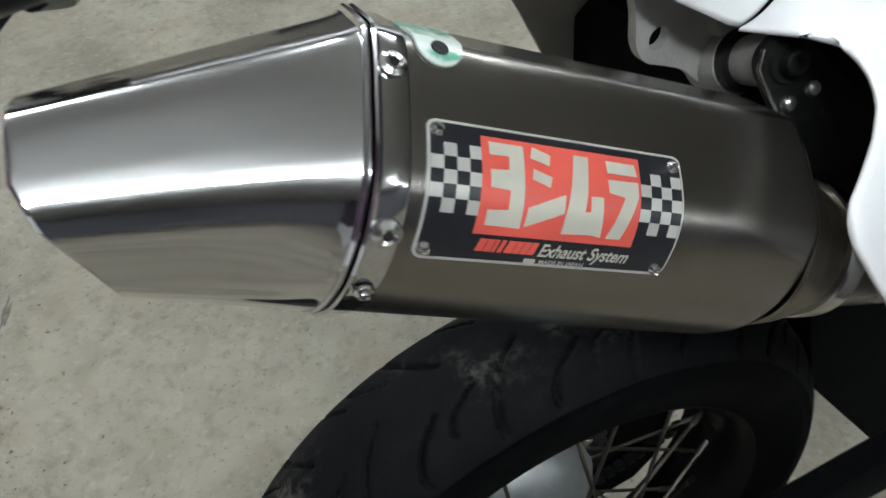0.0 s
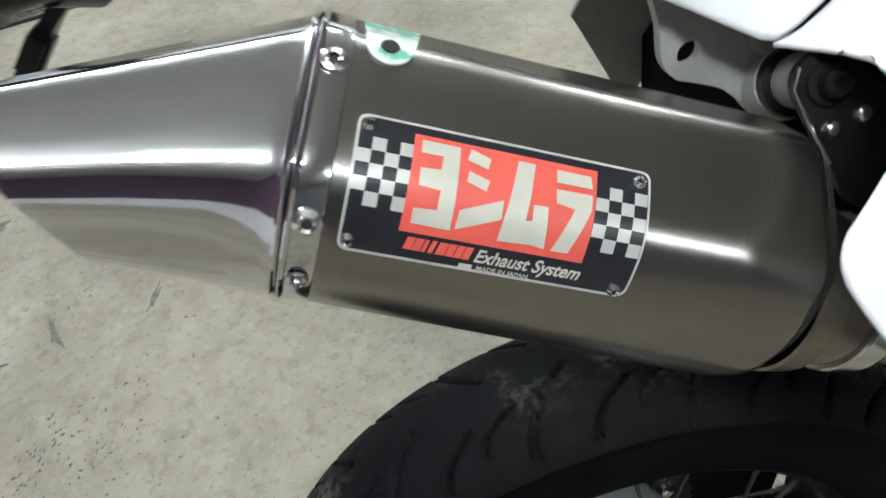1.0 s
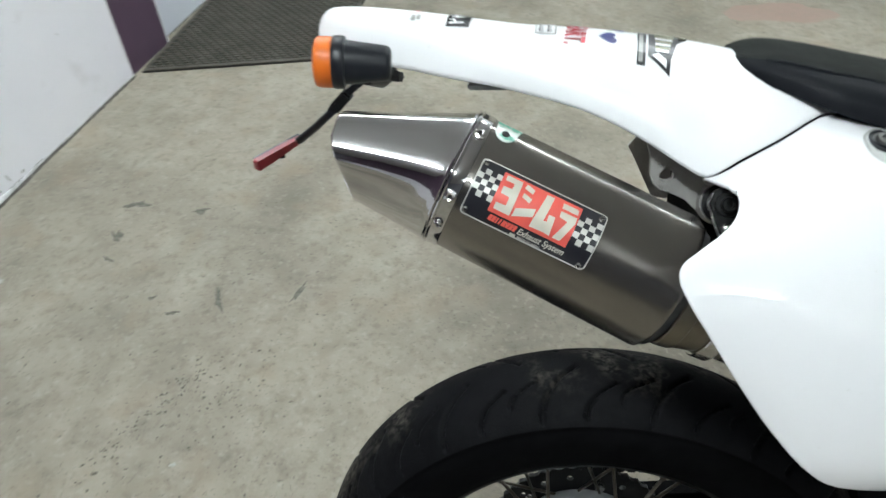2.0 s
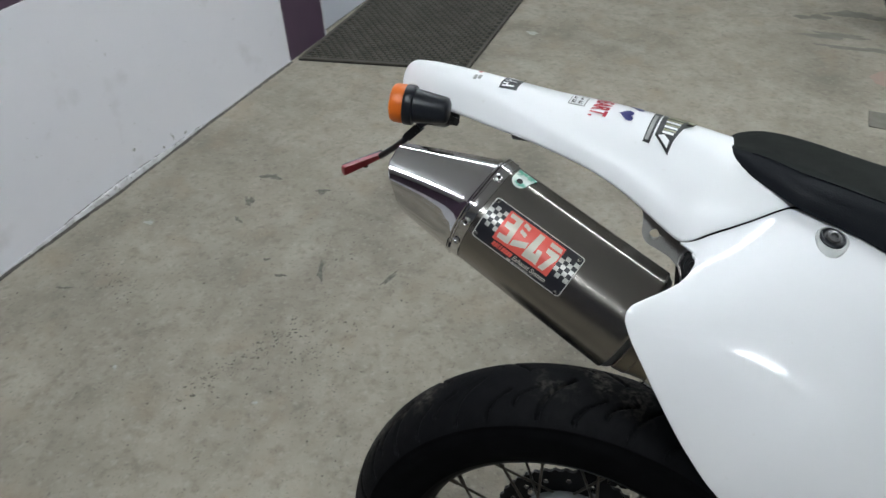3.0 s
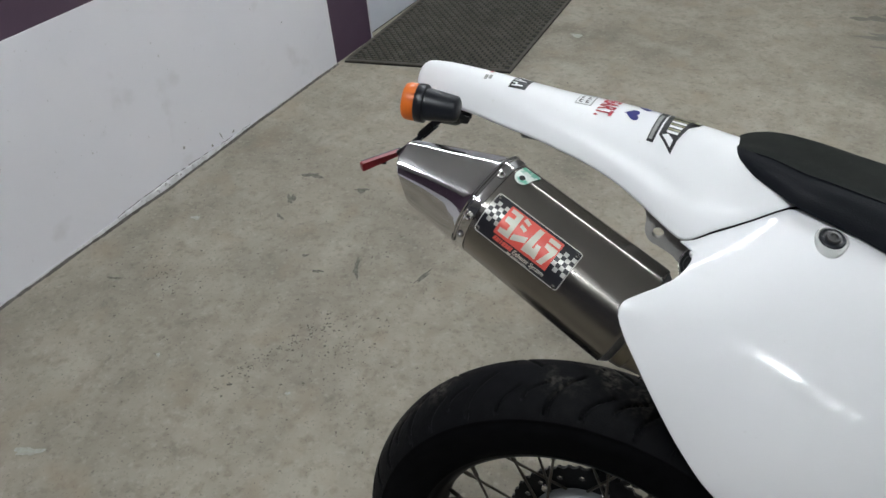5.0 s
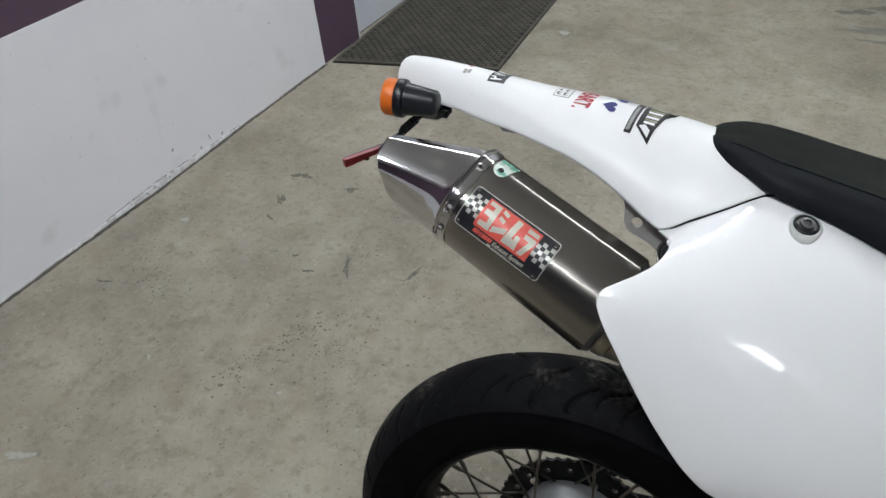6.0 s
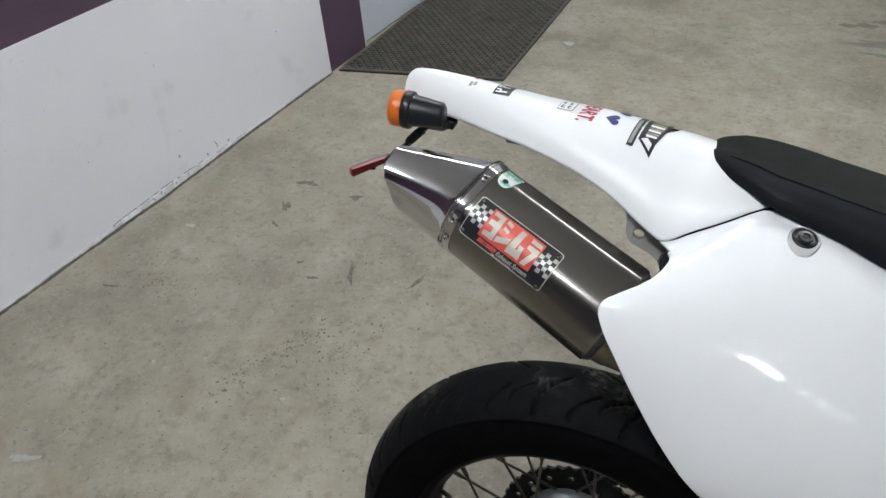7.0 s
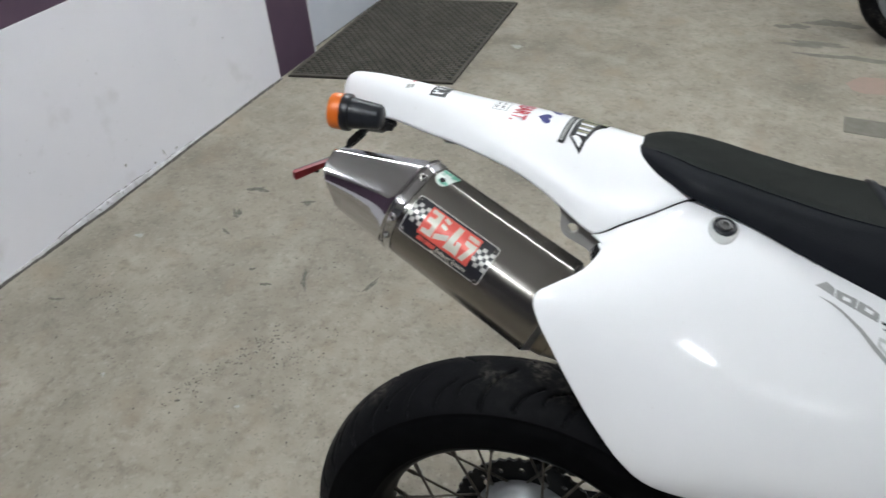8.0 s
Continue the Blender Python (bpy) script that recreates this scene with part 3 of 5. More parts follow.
# swingarm and dark inner parts behind the wheel
for s in (-1, 1):
    sec = lambda x, z, h, w: [(x, s * 0.098 + yy * w, z + zz * h) for yy, zz in ((-1, -0.8), (-0.8, -1), (0.8, -1), (1, -0.8), (1, 0.8), (0.8, 1), (-0.8, 1), (-1, 0.8))]
    bm = bm_loft([sec(-0.05, 0.0, 0.022, 0.011), sec(0.0, 0.002, 0.028, 0.013), sec(0.18, 0.02 if s > 0 else -0.012, 0.032, 0.015), sec(0.42, 0.045 if s > 0 else -0.02, 0.040, 0.018)], True, True, True)
    piece("swingarm", bm, MATT_BLACK, None, "black swingarm beam")
bm = bm_loft([[(x, y, z) for y, z in ((-w, zb), (-w * 1.0, zt - 0.02), (-w + 0.02, zt), (w - 0.02, zt), (w, zt - 0.02), (w, zb))] for x, w, zb, zt in
              ((0.055, 0.055, 0.47, 0.535), (0.10, 0.075, 0.40, 0.555), (0.20, 0.085, 0.365, 0.56), (0.45, 0.09, 0.30, 0.48))], True, True, True)
piece("inner_fender", bm, MATT_BLACK, None, "matt black inner mudguard")

# dark mud flap and linkage ahead of the wheel
flap = [(0.20, 0.45), (0.235, 0.30), (0.268, 0.195), (0.306, 0.087), (0.36, 0.012), (0.423, -0.066), (0.504, -0.172), (0.56, -0.20), (0.56, 0.45)]
piece("mud_flap", bm_plate(flap, 0.11, Matrix.Translation((0, 0.08, 0)) @ Matrix.Rotation(radians(90), 4, "X")), MATT_BLACK, None, "matt black mud flap", smooth=False)

# block ahead of the flap, mostly out of sight, added to shade the floor
bm = bm_loft([[(x, sy * 0.105 * k, 0.03 + sz * 0.22 * k) for sy, sz in ((-1, -0.75), (-0.7, -1), (0.7, -1), (1, -0.75), (1, 0.75), (0.7, 1), (-0.7, 1), (-1, 0.75))] for x, k in ((0.56, 0.9), (0.59, 1.0), (0.76, 1.0), (0.80, 0.82), (0.815, 0.6))], True, True, True)
piece("shade_block", bm, MATT_BLACK, None, "dark block in place of the engine, added for shade")

# chain guide that hangs under the far beam
guide = [(0.06, -0.05), (0.075, -0.155), (0.10, -0.185), (0.19, -0.175), (0.225, -0.14), (0.24, -0.02), (0.24, 0.03), (0.06, 0.02)]
piece("chain_guide", bm_plate(guide, 0.035, Matrix.Translation((0, 0.115, 0)) @ Matrix.Rotation(radians(90), 4, "X")), MATT_BLACK, None, "black plastic chain guide", smooth=False)

# chain and guard on the far side
for z0, z1 in ((0.116, 0.135), (-0.116, 0.02)):
    bm = bmesh.new()
    for k in range(34):
        t = k / 34
        bm_box((0.0135, 0.012, 0.011), (0.48 * t, 0.057, z0 + (z1 - z0) * t), 0.002, bm=bm)
    tagged(piece("chain_run", bm, BLACK_STEEL, None, "dark greasy drive chain", smooth=False), kind="stuff")
bm = bm_loft([[(x, 0.045, z + 0.005), (x, 0.078, z + 0.005), (x, 0.082, z - 0.02), (x, 0.079, z - 0.02), (x, 0.076, z), (x, 0.045, z)] for x, z in ((-0.02, 0.14), (0.06, 0.152), (0.2, 0.165), (0.42, 0.175))], True, True, True)
piece("chain_guard", bm, BLACK_PLASTIC, None, "black plastic chain guard", smooth=False)

# silencer, built in its badge's own axes: x along, y up the face, n outwards
MC, MX, MY = Vector((-0.084, -0.154, 0.561)), Vector((0.905, -0.134, -0.403)).normalized(), Vector((0.403, 0.572, 0.715))
MY = (MY - MX * MY.dot(MX)).normalized()
MN = MX.cross(MY)


def mp(x, y, n):
    """Silencer axes in millimetres to the bike's axes."""
    return MC + (float(x) * MX + float(y) * MY + float(n) * MN) * 0.001


SECTION = [(63.0, -48), (62.3, -42.4), (60.2, -37.6), (56.2, -30.4), (52.6, -23.9), (50.4, -19.9), (48.6, -16.6), (46.4, -14.0), (43.2, -12.0), (39, -10.2), (32, -7.7), (18, -3.7), (6, -0.9), (-2, -1.0), (-9, -3.4), (-16, -7.6), (-23, -13.6), (-30, -22.5), (-36, -35), (-40, -50), (-41.5, -68), (-36, -86), (-19, -98),
           (10, -100), (36, -93), (54, -78), (62, -60)]
RING = spline(SECTION, 6, closed=True)


def face_n(y):
    """Height of the outer face at y."""
    best = [p for p in RING if p[1] > -40]
    best = sorted(best, key=lambda p: p[0])
    return float(np.interp(y, [p[0] for p in best], [p[1] for p in best]))


def section_at(x, k=1.0, grow=0.0):
    c = np.array((7.0, -48.0))
    out = []
    for p in RING:
        v = p - c
        q = c + v * k + v / np.linalg.norm(v) * grow
        out.append(mp(x, q[0] - 0.028 * (x + 30) * min(max((-15 - q[0]) / 20, 0.0), 1.0), q[1]))
    return out


muffler = piece("muffler", bm_loft([section_at(x, k, g) for x, k, g in ((-64, 1, -1.2), (-63, 1, 0), (-62, 1, 0), (-20, 1, 0), (30, 1, 0), (80, 1, 0), (114, 1, 0), (115, 1, 0), (117.5, 1, -0.5), (119, 1, -2.0))], True, False, True),
                BRUSHED, None, "brushed titanium silencer can with polished end")
CONE_FACE = [(-41, -48), (-38.5, -42.5), (-36, -38.5), (-33, -34.4), (-30, -30.4), (-26, -25.2), (-20, -17.7), (-14, -11.1), (-10, -7.7), (-5, -4.9), (0, -3.3), (3, -2.9), (6, -3.0), (10, -3.6), (20, -5.6), (38, -9.9), (44, -12.4), (47.5, -15.2), (50, -19.2), (54, -26.6), (59, -35.8), (62, -42), (63, -48)]


def cone_n(y):
    """Height of the cone's flat face over its own width."""
    return lerp_table(CONE_FACE, y)


# end cone: straight rulings from the can to a smaller mouth, cut off at a slant
def cone_ring(t, grow=0.0):
    out = []
    for p in RING:
        p = np.array((p[0], p[1] + (cone_n(p[0]) - p[1]) * min(t * 2.4, 1.0) * min(1.0, max(0.0, (p[0] + 40.5) / 6)))) if p[1] > -60 and p[0] > -40.5 else p
        y1, n1 = -14 + (p[0] - 9) * 0.49 + 5.5 * min(max((p[0] + 10) / 73, 0.0), 1.0), -47 + (p[1] + 48) * 0.64
        x1 = float(np.interp(y1, [-41, -22, -10, 12], [-124, -147, -155, -159]))
        x0 = -65.0
        y, n, x = p[0] + (y1 - p[0]) * t, p[1] + (n1 - p[1]) * t, x0 + (x1 - x0) * t
        v = np.array((y + 17, n + 47))
        v = v / np.linalg.norm(v) * grow
        out.append(mp(x, y + v[0], n + v[1]))
    return out


rings = [cone_ring(t, g) for t, g in ((0, -1.0), (0.004, 0.6), (0.02, 0.9), (0.05, 0.0), (0.1, 0), (0.15, 0), (0.2, 0), (0.3, 0), (0.6, 0), (0.97, 0), (0.99, 0.3), (1.0, -0.4), (0.995, -2.0), (0.9, -3.0), (0.6, -6))]
piece("end_cone", bm_loft(rings, True, False, True), POLISHED, muffler, "polished tapered steel end cone")
rings = [section_at(x, 1, g) for x, g in ((-64.6, 0.2), (-64.6, 2.2), (-63.8, 3.0), (-62.6, 2.4), (-62.2, 1.3), (-54.2, 1.3), (-53.4, 0.9), (-53.2, 0.0))]
piece("strap", bm_loft(rings), POLISHED, muffler, "polished riveted band")
rings = [section_at(x, 1, g) for x, g in ((-67.6, -0.4), (-67.6, 1.6), (-66.6, 2.3), (-65.6, 1.6), (-65.6, -0.4))]
piece("seam_bead", bm_loft(rings), POLISHED, muffler)


def normal_at(y):
    d = (face_n(y + 1) - face_n(y - 1)) / 2
    return (MN - MY * d).normalized()


def rivet(x, y, r, name="rivet", lift=1.3):
    o = mp(x, y, face_n(y)) + normal_at(y) * lift * 0.001
    ax = normal_at(y)
    bm = bm_lathe([(0.0, 0.0008), (r * 0.28, 0.0008), (r * 0.34, 0.0022), (r * 0.55, 0.0028), (r * 0.62, 0.0020), (r * 0.95, 0.0012), (r, 0.0)], 24, o, ax)
    piece(name, bm, STEEL, muffler)
    piece("rivet_eye", bm_lathe([(0.0, 0.0012), (r * 0.26, 0.0012), (r * 0.28, 0.0008)], 12, o, ax), DARK_HOLE, muffler)


rivet(-58.6, 35, 0.0046)
rivet(-57.9, -14, 0.0050)
rivet(-58.0, -31, 0.0036)
# front cap and clamps towards the pipe
piece("front_cap", bm_loft([section_at(x, k) for x, k in ((117.5, 0.99), (119.5, 0.955), (121, 0.93), (124, 0.90), (125, 0.80))], True, False, True), BOLT_DARK, muffler, "dark front cap")


def pipe_ring(x, r, dy=0.0):
    return [mp(x, -2 + dy + r * math.cos(a), -46 + r * math.sin(a)) for a in (2 * math.pi * k / 48 for k in range(48))]


piece("inlet_band", bm_loft([pipe_ring(x, r) for x, r in ((124, 37), (125, 38), (136, 36.5), (137, 35))]), BRASSY, muffler, "heat-tinted inlet ring")
piece("inlet_cone", bm_loft([pipe_ring(x, r) for x, r in ((137, 35), (150, 31.5), (160, 29), (230, 24))]), BRASSY, muffler)
piece("pipe_clamp", bm_loft([pipe_ring(x, r) for x, r in ((154, 30.5), (154, 33), (155, 33.8), (165, 33), (166, 32), (166, 29))]), STEEL, muffler, "bright steel clamp")

# badge that follows the face
BL, BR_, BB, BT = -48.3, 48.3, -20.5, 20.5


def badge_sheet(x0, x1, y0, y1, lift, thick=0.3, nx=2, ny=24, shear=0.0, corner=0.0):
    """A thin panel on the face; corner: radius of rounded corners in millimetres."""
    def width(y):
        if not corner:
            return 0.0
        d = min(y - y0, y1 - y)
        return corner - math.sqrt(max(0.0, corner ** 2 - (corner - d) ** 2)) if d < corner else 0.0
    ys = sorted(set([y0 + (y1 - y0) * j / ny for j in range(ny + 1)] + ([y0 + corner * k / 5 for k in range(6)] + [y1 - corner * k / 5 for k in range(6)] if corner else [])))
    bm = bmesh.new()
    top, low = [], []
    for y in ys:
        w = width(y)
        for rows, h in ((top, lift + thick), (low, lift)):
            row = []
            for i in range(nx + 1):
                x = x0 + w + (x1 - x0 - 2 * w) * i / nx + shear * (y - y0)
                row.append(bm.verts.new(mp(x, y, face_n(y)) + normal_at(y) * h * 0.001))
            rows.append(row)
    for j in range(len(ys) - 1):
        for i in range(nx):
            bm.faces.new((top[j][i], top[j][i + 1], top[j + 1][i + 1], top[j + 1][i]))
        bm.faces.new((top[j][0], top[j + 1][0], low[j + 1][0], low[j][0]))
        bm.faces.new((top[j][nx], low[j][nx], low[j + 1][nx], top[j + 1][nx]))
    for j, flip in ((0, 1), (len(ys) - 1, 0)):
        for i in range(nx):
            q = (top[j][i], low[j][i], low[j][i + 1], top[j][i + 1])
            bm.faces.new(q if flip else q[::-1])
    return bm


piece("badge_plate", badge_sheet(BL, BR_, BB, BT, 0.1, 0.7, corner=3.0), BADGE_SILVER, muffler, "silver-edged badge plate")
piece("badge_field", badge_sheet(BL + 0.9, BR_ - 0.9, BB + 0.9, BT - 0.9, 0.75, 0.2, corner=2.4), BADGE_BLACK, muffler, "black badge field")
for x0, w, top in ((-47.4, 4.3, 13.4), (29.6, 4.4, 12.6)):
    h = 4.06
    for i in range(4):
        for j in range(5):
            if (i + j) % 2:
                piece("badge_check", badge_sheet(x0 + i * w, x0 + (i + 1) * w, top - (j + 1) * h, top - j * h, 0.95, 0.1, 1, 2), BADGE_SILVER, muffler)
piece("badge_panel", badge_sheet(-30.6, 29.4, -12.0, 17.1, 0.95, 0.15, 6), BADGE_RED, muffler, "orange-red badge panel")


def badge_poly(outline, lift, thick=0.2):
    """A flat polygon in face millimetres bent onto the face."""
    bm = bmesh.new()
    vs = [bm.verts.new((x, y, 0)) for x, y in outline]
    f = bm.faces.new(vs)
    f.normal_update()
    if f.normal.z < 0:
        f.normal_flip()
    bmesh.ops.triangulate(bm, faces=bm.faces[:])
    bmesh.ops.subdivide_edges(bm, edges=bm.edges[:], cuts=5, use_grid_fill=True)
    ex = bmesh.ops.extrude_face_region(bm, geom=bm.faces[:])
    for v in [e for e in ex["geom"] if isinstance(e, bmesh.types.BMVert)]:
        v.co.z = thick
    for v in bm.verts:
        v.co = mp(v.co.x, v.co.y, face_n(v.co.y)) + normal_at(v.co.y) * (lift + v.co.z) * 0.001
    return bm


# pale block shapes on the red panel
SHAPES = [
    [(-28.2, 15.5), (-16.1, 15.4), (-15.3, -9.4), (-27.6, -9.2), (-27.8, -4.9), (-20.5, -4.4), (-20.6, 1.3), (-27.4, 1.7), (-27.7, 6.9), (-21.3, 7.3), (-21.1, 11.5), (-28.0, 11.5)],
    [(-12.7, 15.7), (-6.2, 13.8), (-6.7, 10.2), (-13.5, 12.0)],
    [(-12.6, 8.7), (-5.8, 6.8), (-6.5, 3.5), (-12.9, 5.4)],
    [(-13.7, -3.2), (-0.6, 2.0), (-0.3, -3.7), (-13.9, -8.8)],
    [(2.8, 15.1), (8.4, 15.0), (7.4, -2.7), (9.6, -2.4), (9.2, 2.4), (13.9, 2.5), (15.5, -9.8), (11.1, -9.3), (0.1, -9.8), (0.3, -5.3)],
    [(15.6, 14.8), (27.1, 14.7), (28.0, 10.7), (15.9, 10.7)],
    [(15.9, 8.5), (28.1, 8.7), (28.3, 4.0), (23.5, -9.8), (17.8, -9.9), (22.8, 3.3), (16.4, 4.3)],
]
for s in SHAPES:
    piece("badge_block", badge_poly(list(reversed(s)), 1.15), BADGE_BEIGE, muffler, "beige block shape")
# illegible small print as bars; a red bar of shapes, and readable words
for x0, x1 in ((-28.2, -25.6), (-25.3, -22.8), (-22.4, -21.2), (-20.3, -18.8), (-17.9, -15.0), (-14.7, -12.3), (-12.0, -9.6), (-9.3, -7.0)):
    piece("badge_bar", badge_sheet(x0, x1, -16.9, -13.2, 1.1, 0.12, 1, 3, shear=0.25), BADGE_RED, muffler)


def words(text, x, y, height, squeeze, shear, mat, parent=muffler, lift=1.1):
    cu = bpy.data.curves.new("words", "FONT")
    cu.body, cu.size, cu.shear, cu.offset = text, height, shear, height * 0.022
    cu.align_x = "LEFT"
    ob = new("words", cu)
    me = bpy.data.meshes.new_from_object(ob)
    bpy.data.objects.remove(ob)
    bpy.data.curves.remove(cu)
    bm = bmesh.new()
    bm.from_mesh(me)
    bpy.data.meshes.remove(me)
    bmesh.ops.triangulate(bm, faces=bm.faces[:])
    for v in bm.verts:
        px, py = x + v.co.x * squeeze, y + v.co.y
        v.co = mp(px, py, face_n(py)) + normal_at(py) * lift * 0.001
    return piece("lettering", bm, mat, parent, text.lower() + " lettering", smooth=False)


words("Exhaust System", -5.4, -17.2, 5.5, 1.03, 0.25, BADGE_BEIGE)
words("MADE IN JAPAN", -3.6, -19.5, 1.75, 1.4, 0.0, BADGE_SILVER)
piece("badge_bar", badge_sheet(-9.4, -5.1, -19.8, -18.2, 1.1, 0.1, 1, 2), BADGE_BEIGE, muffler)
for x, y in ((-45.0, 16.8), (43.8, 16.1), (-45.1, -17.0), (43.3, -18.0)):
    rivet(x, y, 0.0023, "badge_rivet", 0.95)

# hanger tab with a green sticker over the ridge of the can
tab = [(-48.0 + 8.2 * math.sin(a), 46.5 - 8.2 * math.cos(a)) for a in np.linspace(-1.25, 1.25, 13)] + [(-37, 58), (-57, 58)]
tab = [(x + 6, y) for x, y in tab]
piece("hanger_tab", badge_poly(tab, 0.2, 0.9), GREEN_STICKER, muffler, "green and clear sticker on the tab")
piece("tab_hole", bm_lathe([(0.0, 0.0003), (0.0028, 0.0003), (0.0031, 0.0)], 16, mp(-42, 44.5, face_n(44.5)) + normal_at(44.5) * 0.0012, normal_at(44.5)), DARK_HOLE, muffler)

# bracket that carries the can
def frame_m(o, ax, ay):
    ax, ay = Vector(ax).normalized(), Vector(ay)
    ay = (ay - ax * ay.dot(ax)).normalized()
    az = ax.cross(ay)
    return Matrix((( ax.x, ay.x, az.x, o[0]), (ax.y, ay.y, az.y, o[1]), (ax.z, ay.z, az.z, o[2]), (0, 0, 0, 1)))


BRK = frame_m((0, -0.058, 0), (1, 0, 0), (0, 0, 1))
outline = [tuple(p) for p in spline([(-0.001, 0.596), (0.003, 0.586), (0.0085, 0.568), (0.010, 0.553), (0.016, 0.5435), (0.026, 0.539), (0.039, 0.533), (0.048, 0.525), (0.060, 0.517), (0.076, 0.520), (0.084, 0.537), (0.078, 0.553), (0.062, 0.565), (0.04, 0.578)], 4, closed=True)]
bracket = piece("exhaust_bracket", bm_plate(outline, 0.006, BRK, [(0.0225, 0.5535, 0.0056)]), GREY_CAST, None, "grey cast exhaust bracket", smooth=False)
BOLT_AX = Vector((-0.14, -0.92, 0.37)).normalized()
BOSS = Vector((0.0665, -0.066, 0.5315))
piece("boss", bm_lathe([(0.0, -0.015), (0.0165, -0.015), (0.018, -0.008), (0.018, 0.004), (0.0165, 0.008), (0.0165, 0.010), (0.0, 0.010)], 32, BOSS, BOLT_AX), GREY_CAST, bracket)
piece("boss", bm_lathe([(0.0, -0.004), (0.008, -0.004), (0.008, 0.004), (0.0065, 0.006), (0.0, 0.0045)], 24, (0.058, -0.062, 0.553), (0, -1, 0.2)), GREY_CAST, bracket, "small cast boss")
piece("collar_ring", bm_lathe([(0.0, 0.010), (0.0155, 0.010), (0.0155, 0.016), (0.0, 0.016)], 32, BOSS, BOLT_AX), BLACK_STEEL, bracket, "black rubber ring")
piece("collar", bm_lathe([(0.0, 0.016), (0.0118, 0.016), (0.0118, 0.036), (0.0, 0.036)], 32, BOSS, BOLT_AX), GREY_CAST, bracket)
# stay: a black strap folded round the bolt, running down to the can's front end
STAY = frame_m(BOSS + BOLT_AX * 0.036, (0.93, 0, 0.37), (-0.35, 0.37, 0.86))
outline = [tuple(p) for p in spline([(-0.013, -0.030), (-0.0135, -0.008), (-0.0125, 0.006), (-0.006, 0.0125), (0.005, 0.013), (0.0115, 0.007), (0.016, -0.006), (0.024, -0.030), (0.034, -0.060), (0.004, -0.062), (-0.012, -0.050)], 4, closed=True)]
piece("can_stay", bm_plate(outline, 0.005, STAY), BLACK_STEEL, muffler, "black steel stay", smooth=False)
bolt_o = BOSS + BOLT_AX * 0.041
piece("stay_washer", bm_lathe([(0.0, 0.002), (0.0088, 0.002), (0.0095, 0.001), (0.0095, 0.0)], 28, bolt_o, BOLT_AX), BLACK_STEEL, muffler)
piece("stay_bolt", bm_lathe([(0.0, 0.005), (0.0026, 0.005), (0.0026, 0.0085), (0.0045, 0.0085), (0.0055, 0.0075), (0.0058, 0.002)], 24, bolt_o, BOLT_AX), BLACK_STEEL, muffler, "black socket bolt")
piece("stay_edge", bm_tube([STAY @ Vector((x, y, 0.0045)) for x, y in ((-0.0130, -0.030), (-0.0135, -0.010), (-0.0125, 0.005), (-0.007, 0.0115))], 0.0012, 8), STEEL, muffler, "worn bright edge of the stay")
for sx, sy in ((-0.007, -0.017), (0.006, -0.018)):
    o = STAY @ Vector((sx, sy, 0.005))
    piece("stay_rivet", bm_lathe([(0.0, 0.0035), (0.002, 0.0033), (0.0038, 0.0018), (0.0042, 0.0)], 16, o, BOLT_AX), STEEL, muffler)

# grey sheet behind the bracket
outline = [(0.012, 0.536), (0.0165, 0.528), (0.036, 0.490), (0.040, 0.484), (0.053, 0.481), (0.075, 0.50), (0.08, 0.58), (0.045, 0.58)]
piece("splash_plate", bm_plate(outline, 0.003, frame_m((0, 0.06, 0), (1, 0, 0), (0, 0, 1))), GREY_CAST, None, "grey splash plate", smooth=False)

# tail fender: a hollow rounded shell
TAIL_TOP = [(-0.265, 0.654), (-0.2635, 0.663), (-0.258, 0.6715), (-0.25, 0.6752), (-0.235, 0.6755), (-0.19, 0.6721), (-0.14, 0.6657), (-0.09, 0.6592), (-0.04, 0.6560), (0.01, 0.6503), (0.05, 0.6444), (0.08, 0.6382), (0.13, 0.6310), (0.15, 0.622)]
TAIL_EDGE = [(-0.265, 0.650), (-0.2635, 0.6435), (-0.258, 0.638), (-0.2427, 0.6355), (-0.19, 0.6297), (-0.155, 0.6241), (-0.12, 0.6206), (-0.088, 0.6158), (-0.056, 0.6093), (-0.028, 0.5993), (-0.0017, 0.5872),
             (0.0216, 0.5740), (0.038, 0.5645), (0.0449, 0.5610), (0.0727, 0.5764), (0.1012, 0.5911), (0.121, 0.6014), (0.1325, 0.6048), (0.15, 0.603)]
TAIL_WIDTH = [(-0.265, 0.004), (-0.2635, 0.0095), (-0.258, 0.0145), (-0.2427, 0.0182), (-0.19, 0.0245), (-0.155, 0.0325), (-0.12, 0.0425), (-0.088, 0.053), (-0.056, 0.0616), (-0.028, 0.0674), (-0.0017, 0.0757), (0.0216, 0.0845), (0.0449, 0.0878), (0.0727, 0.0854), (0.1012, 0.0786), (0.121, 0.0709), (0.134, 0.0645), (0.15, 0.062)]


def tail_section(x, u):
    """Share of the half width and of the height at u: rounded at the tip, flatter like a roof where it meets the panel."""
    k = min(max((x + 0.2) / 0.25, 0.0), 1.0)
    n = 2.3 - 0.65 * k * k * (3 - 2 * k)
    a = abs(u) * math.pi / 2
    return math.sin(a) ** (2 / n), max(math.cos(a), 0.0) ** (2 / n)


def tail_shape(x):
    """Top, edge and half width at x, eased along the tail."""
    d = 0.010 if -0.225 < x < 0.03 else 0.0
    return [sum(lerp_table(k, x + e * d) for e in (-1, -0.5, 0, 0.5, 1)) / 5 for k in (TAIL_TOP, TAIL_EDGE, TAIL_WIDTH)]


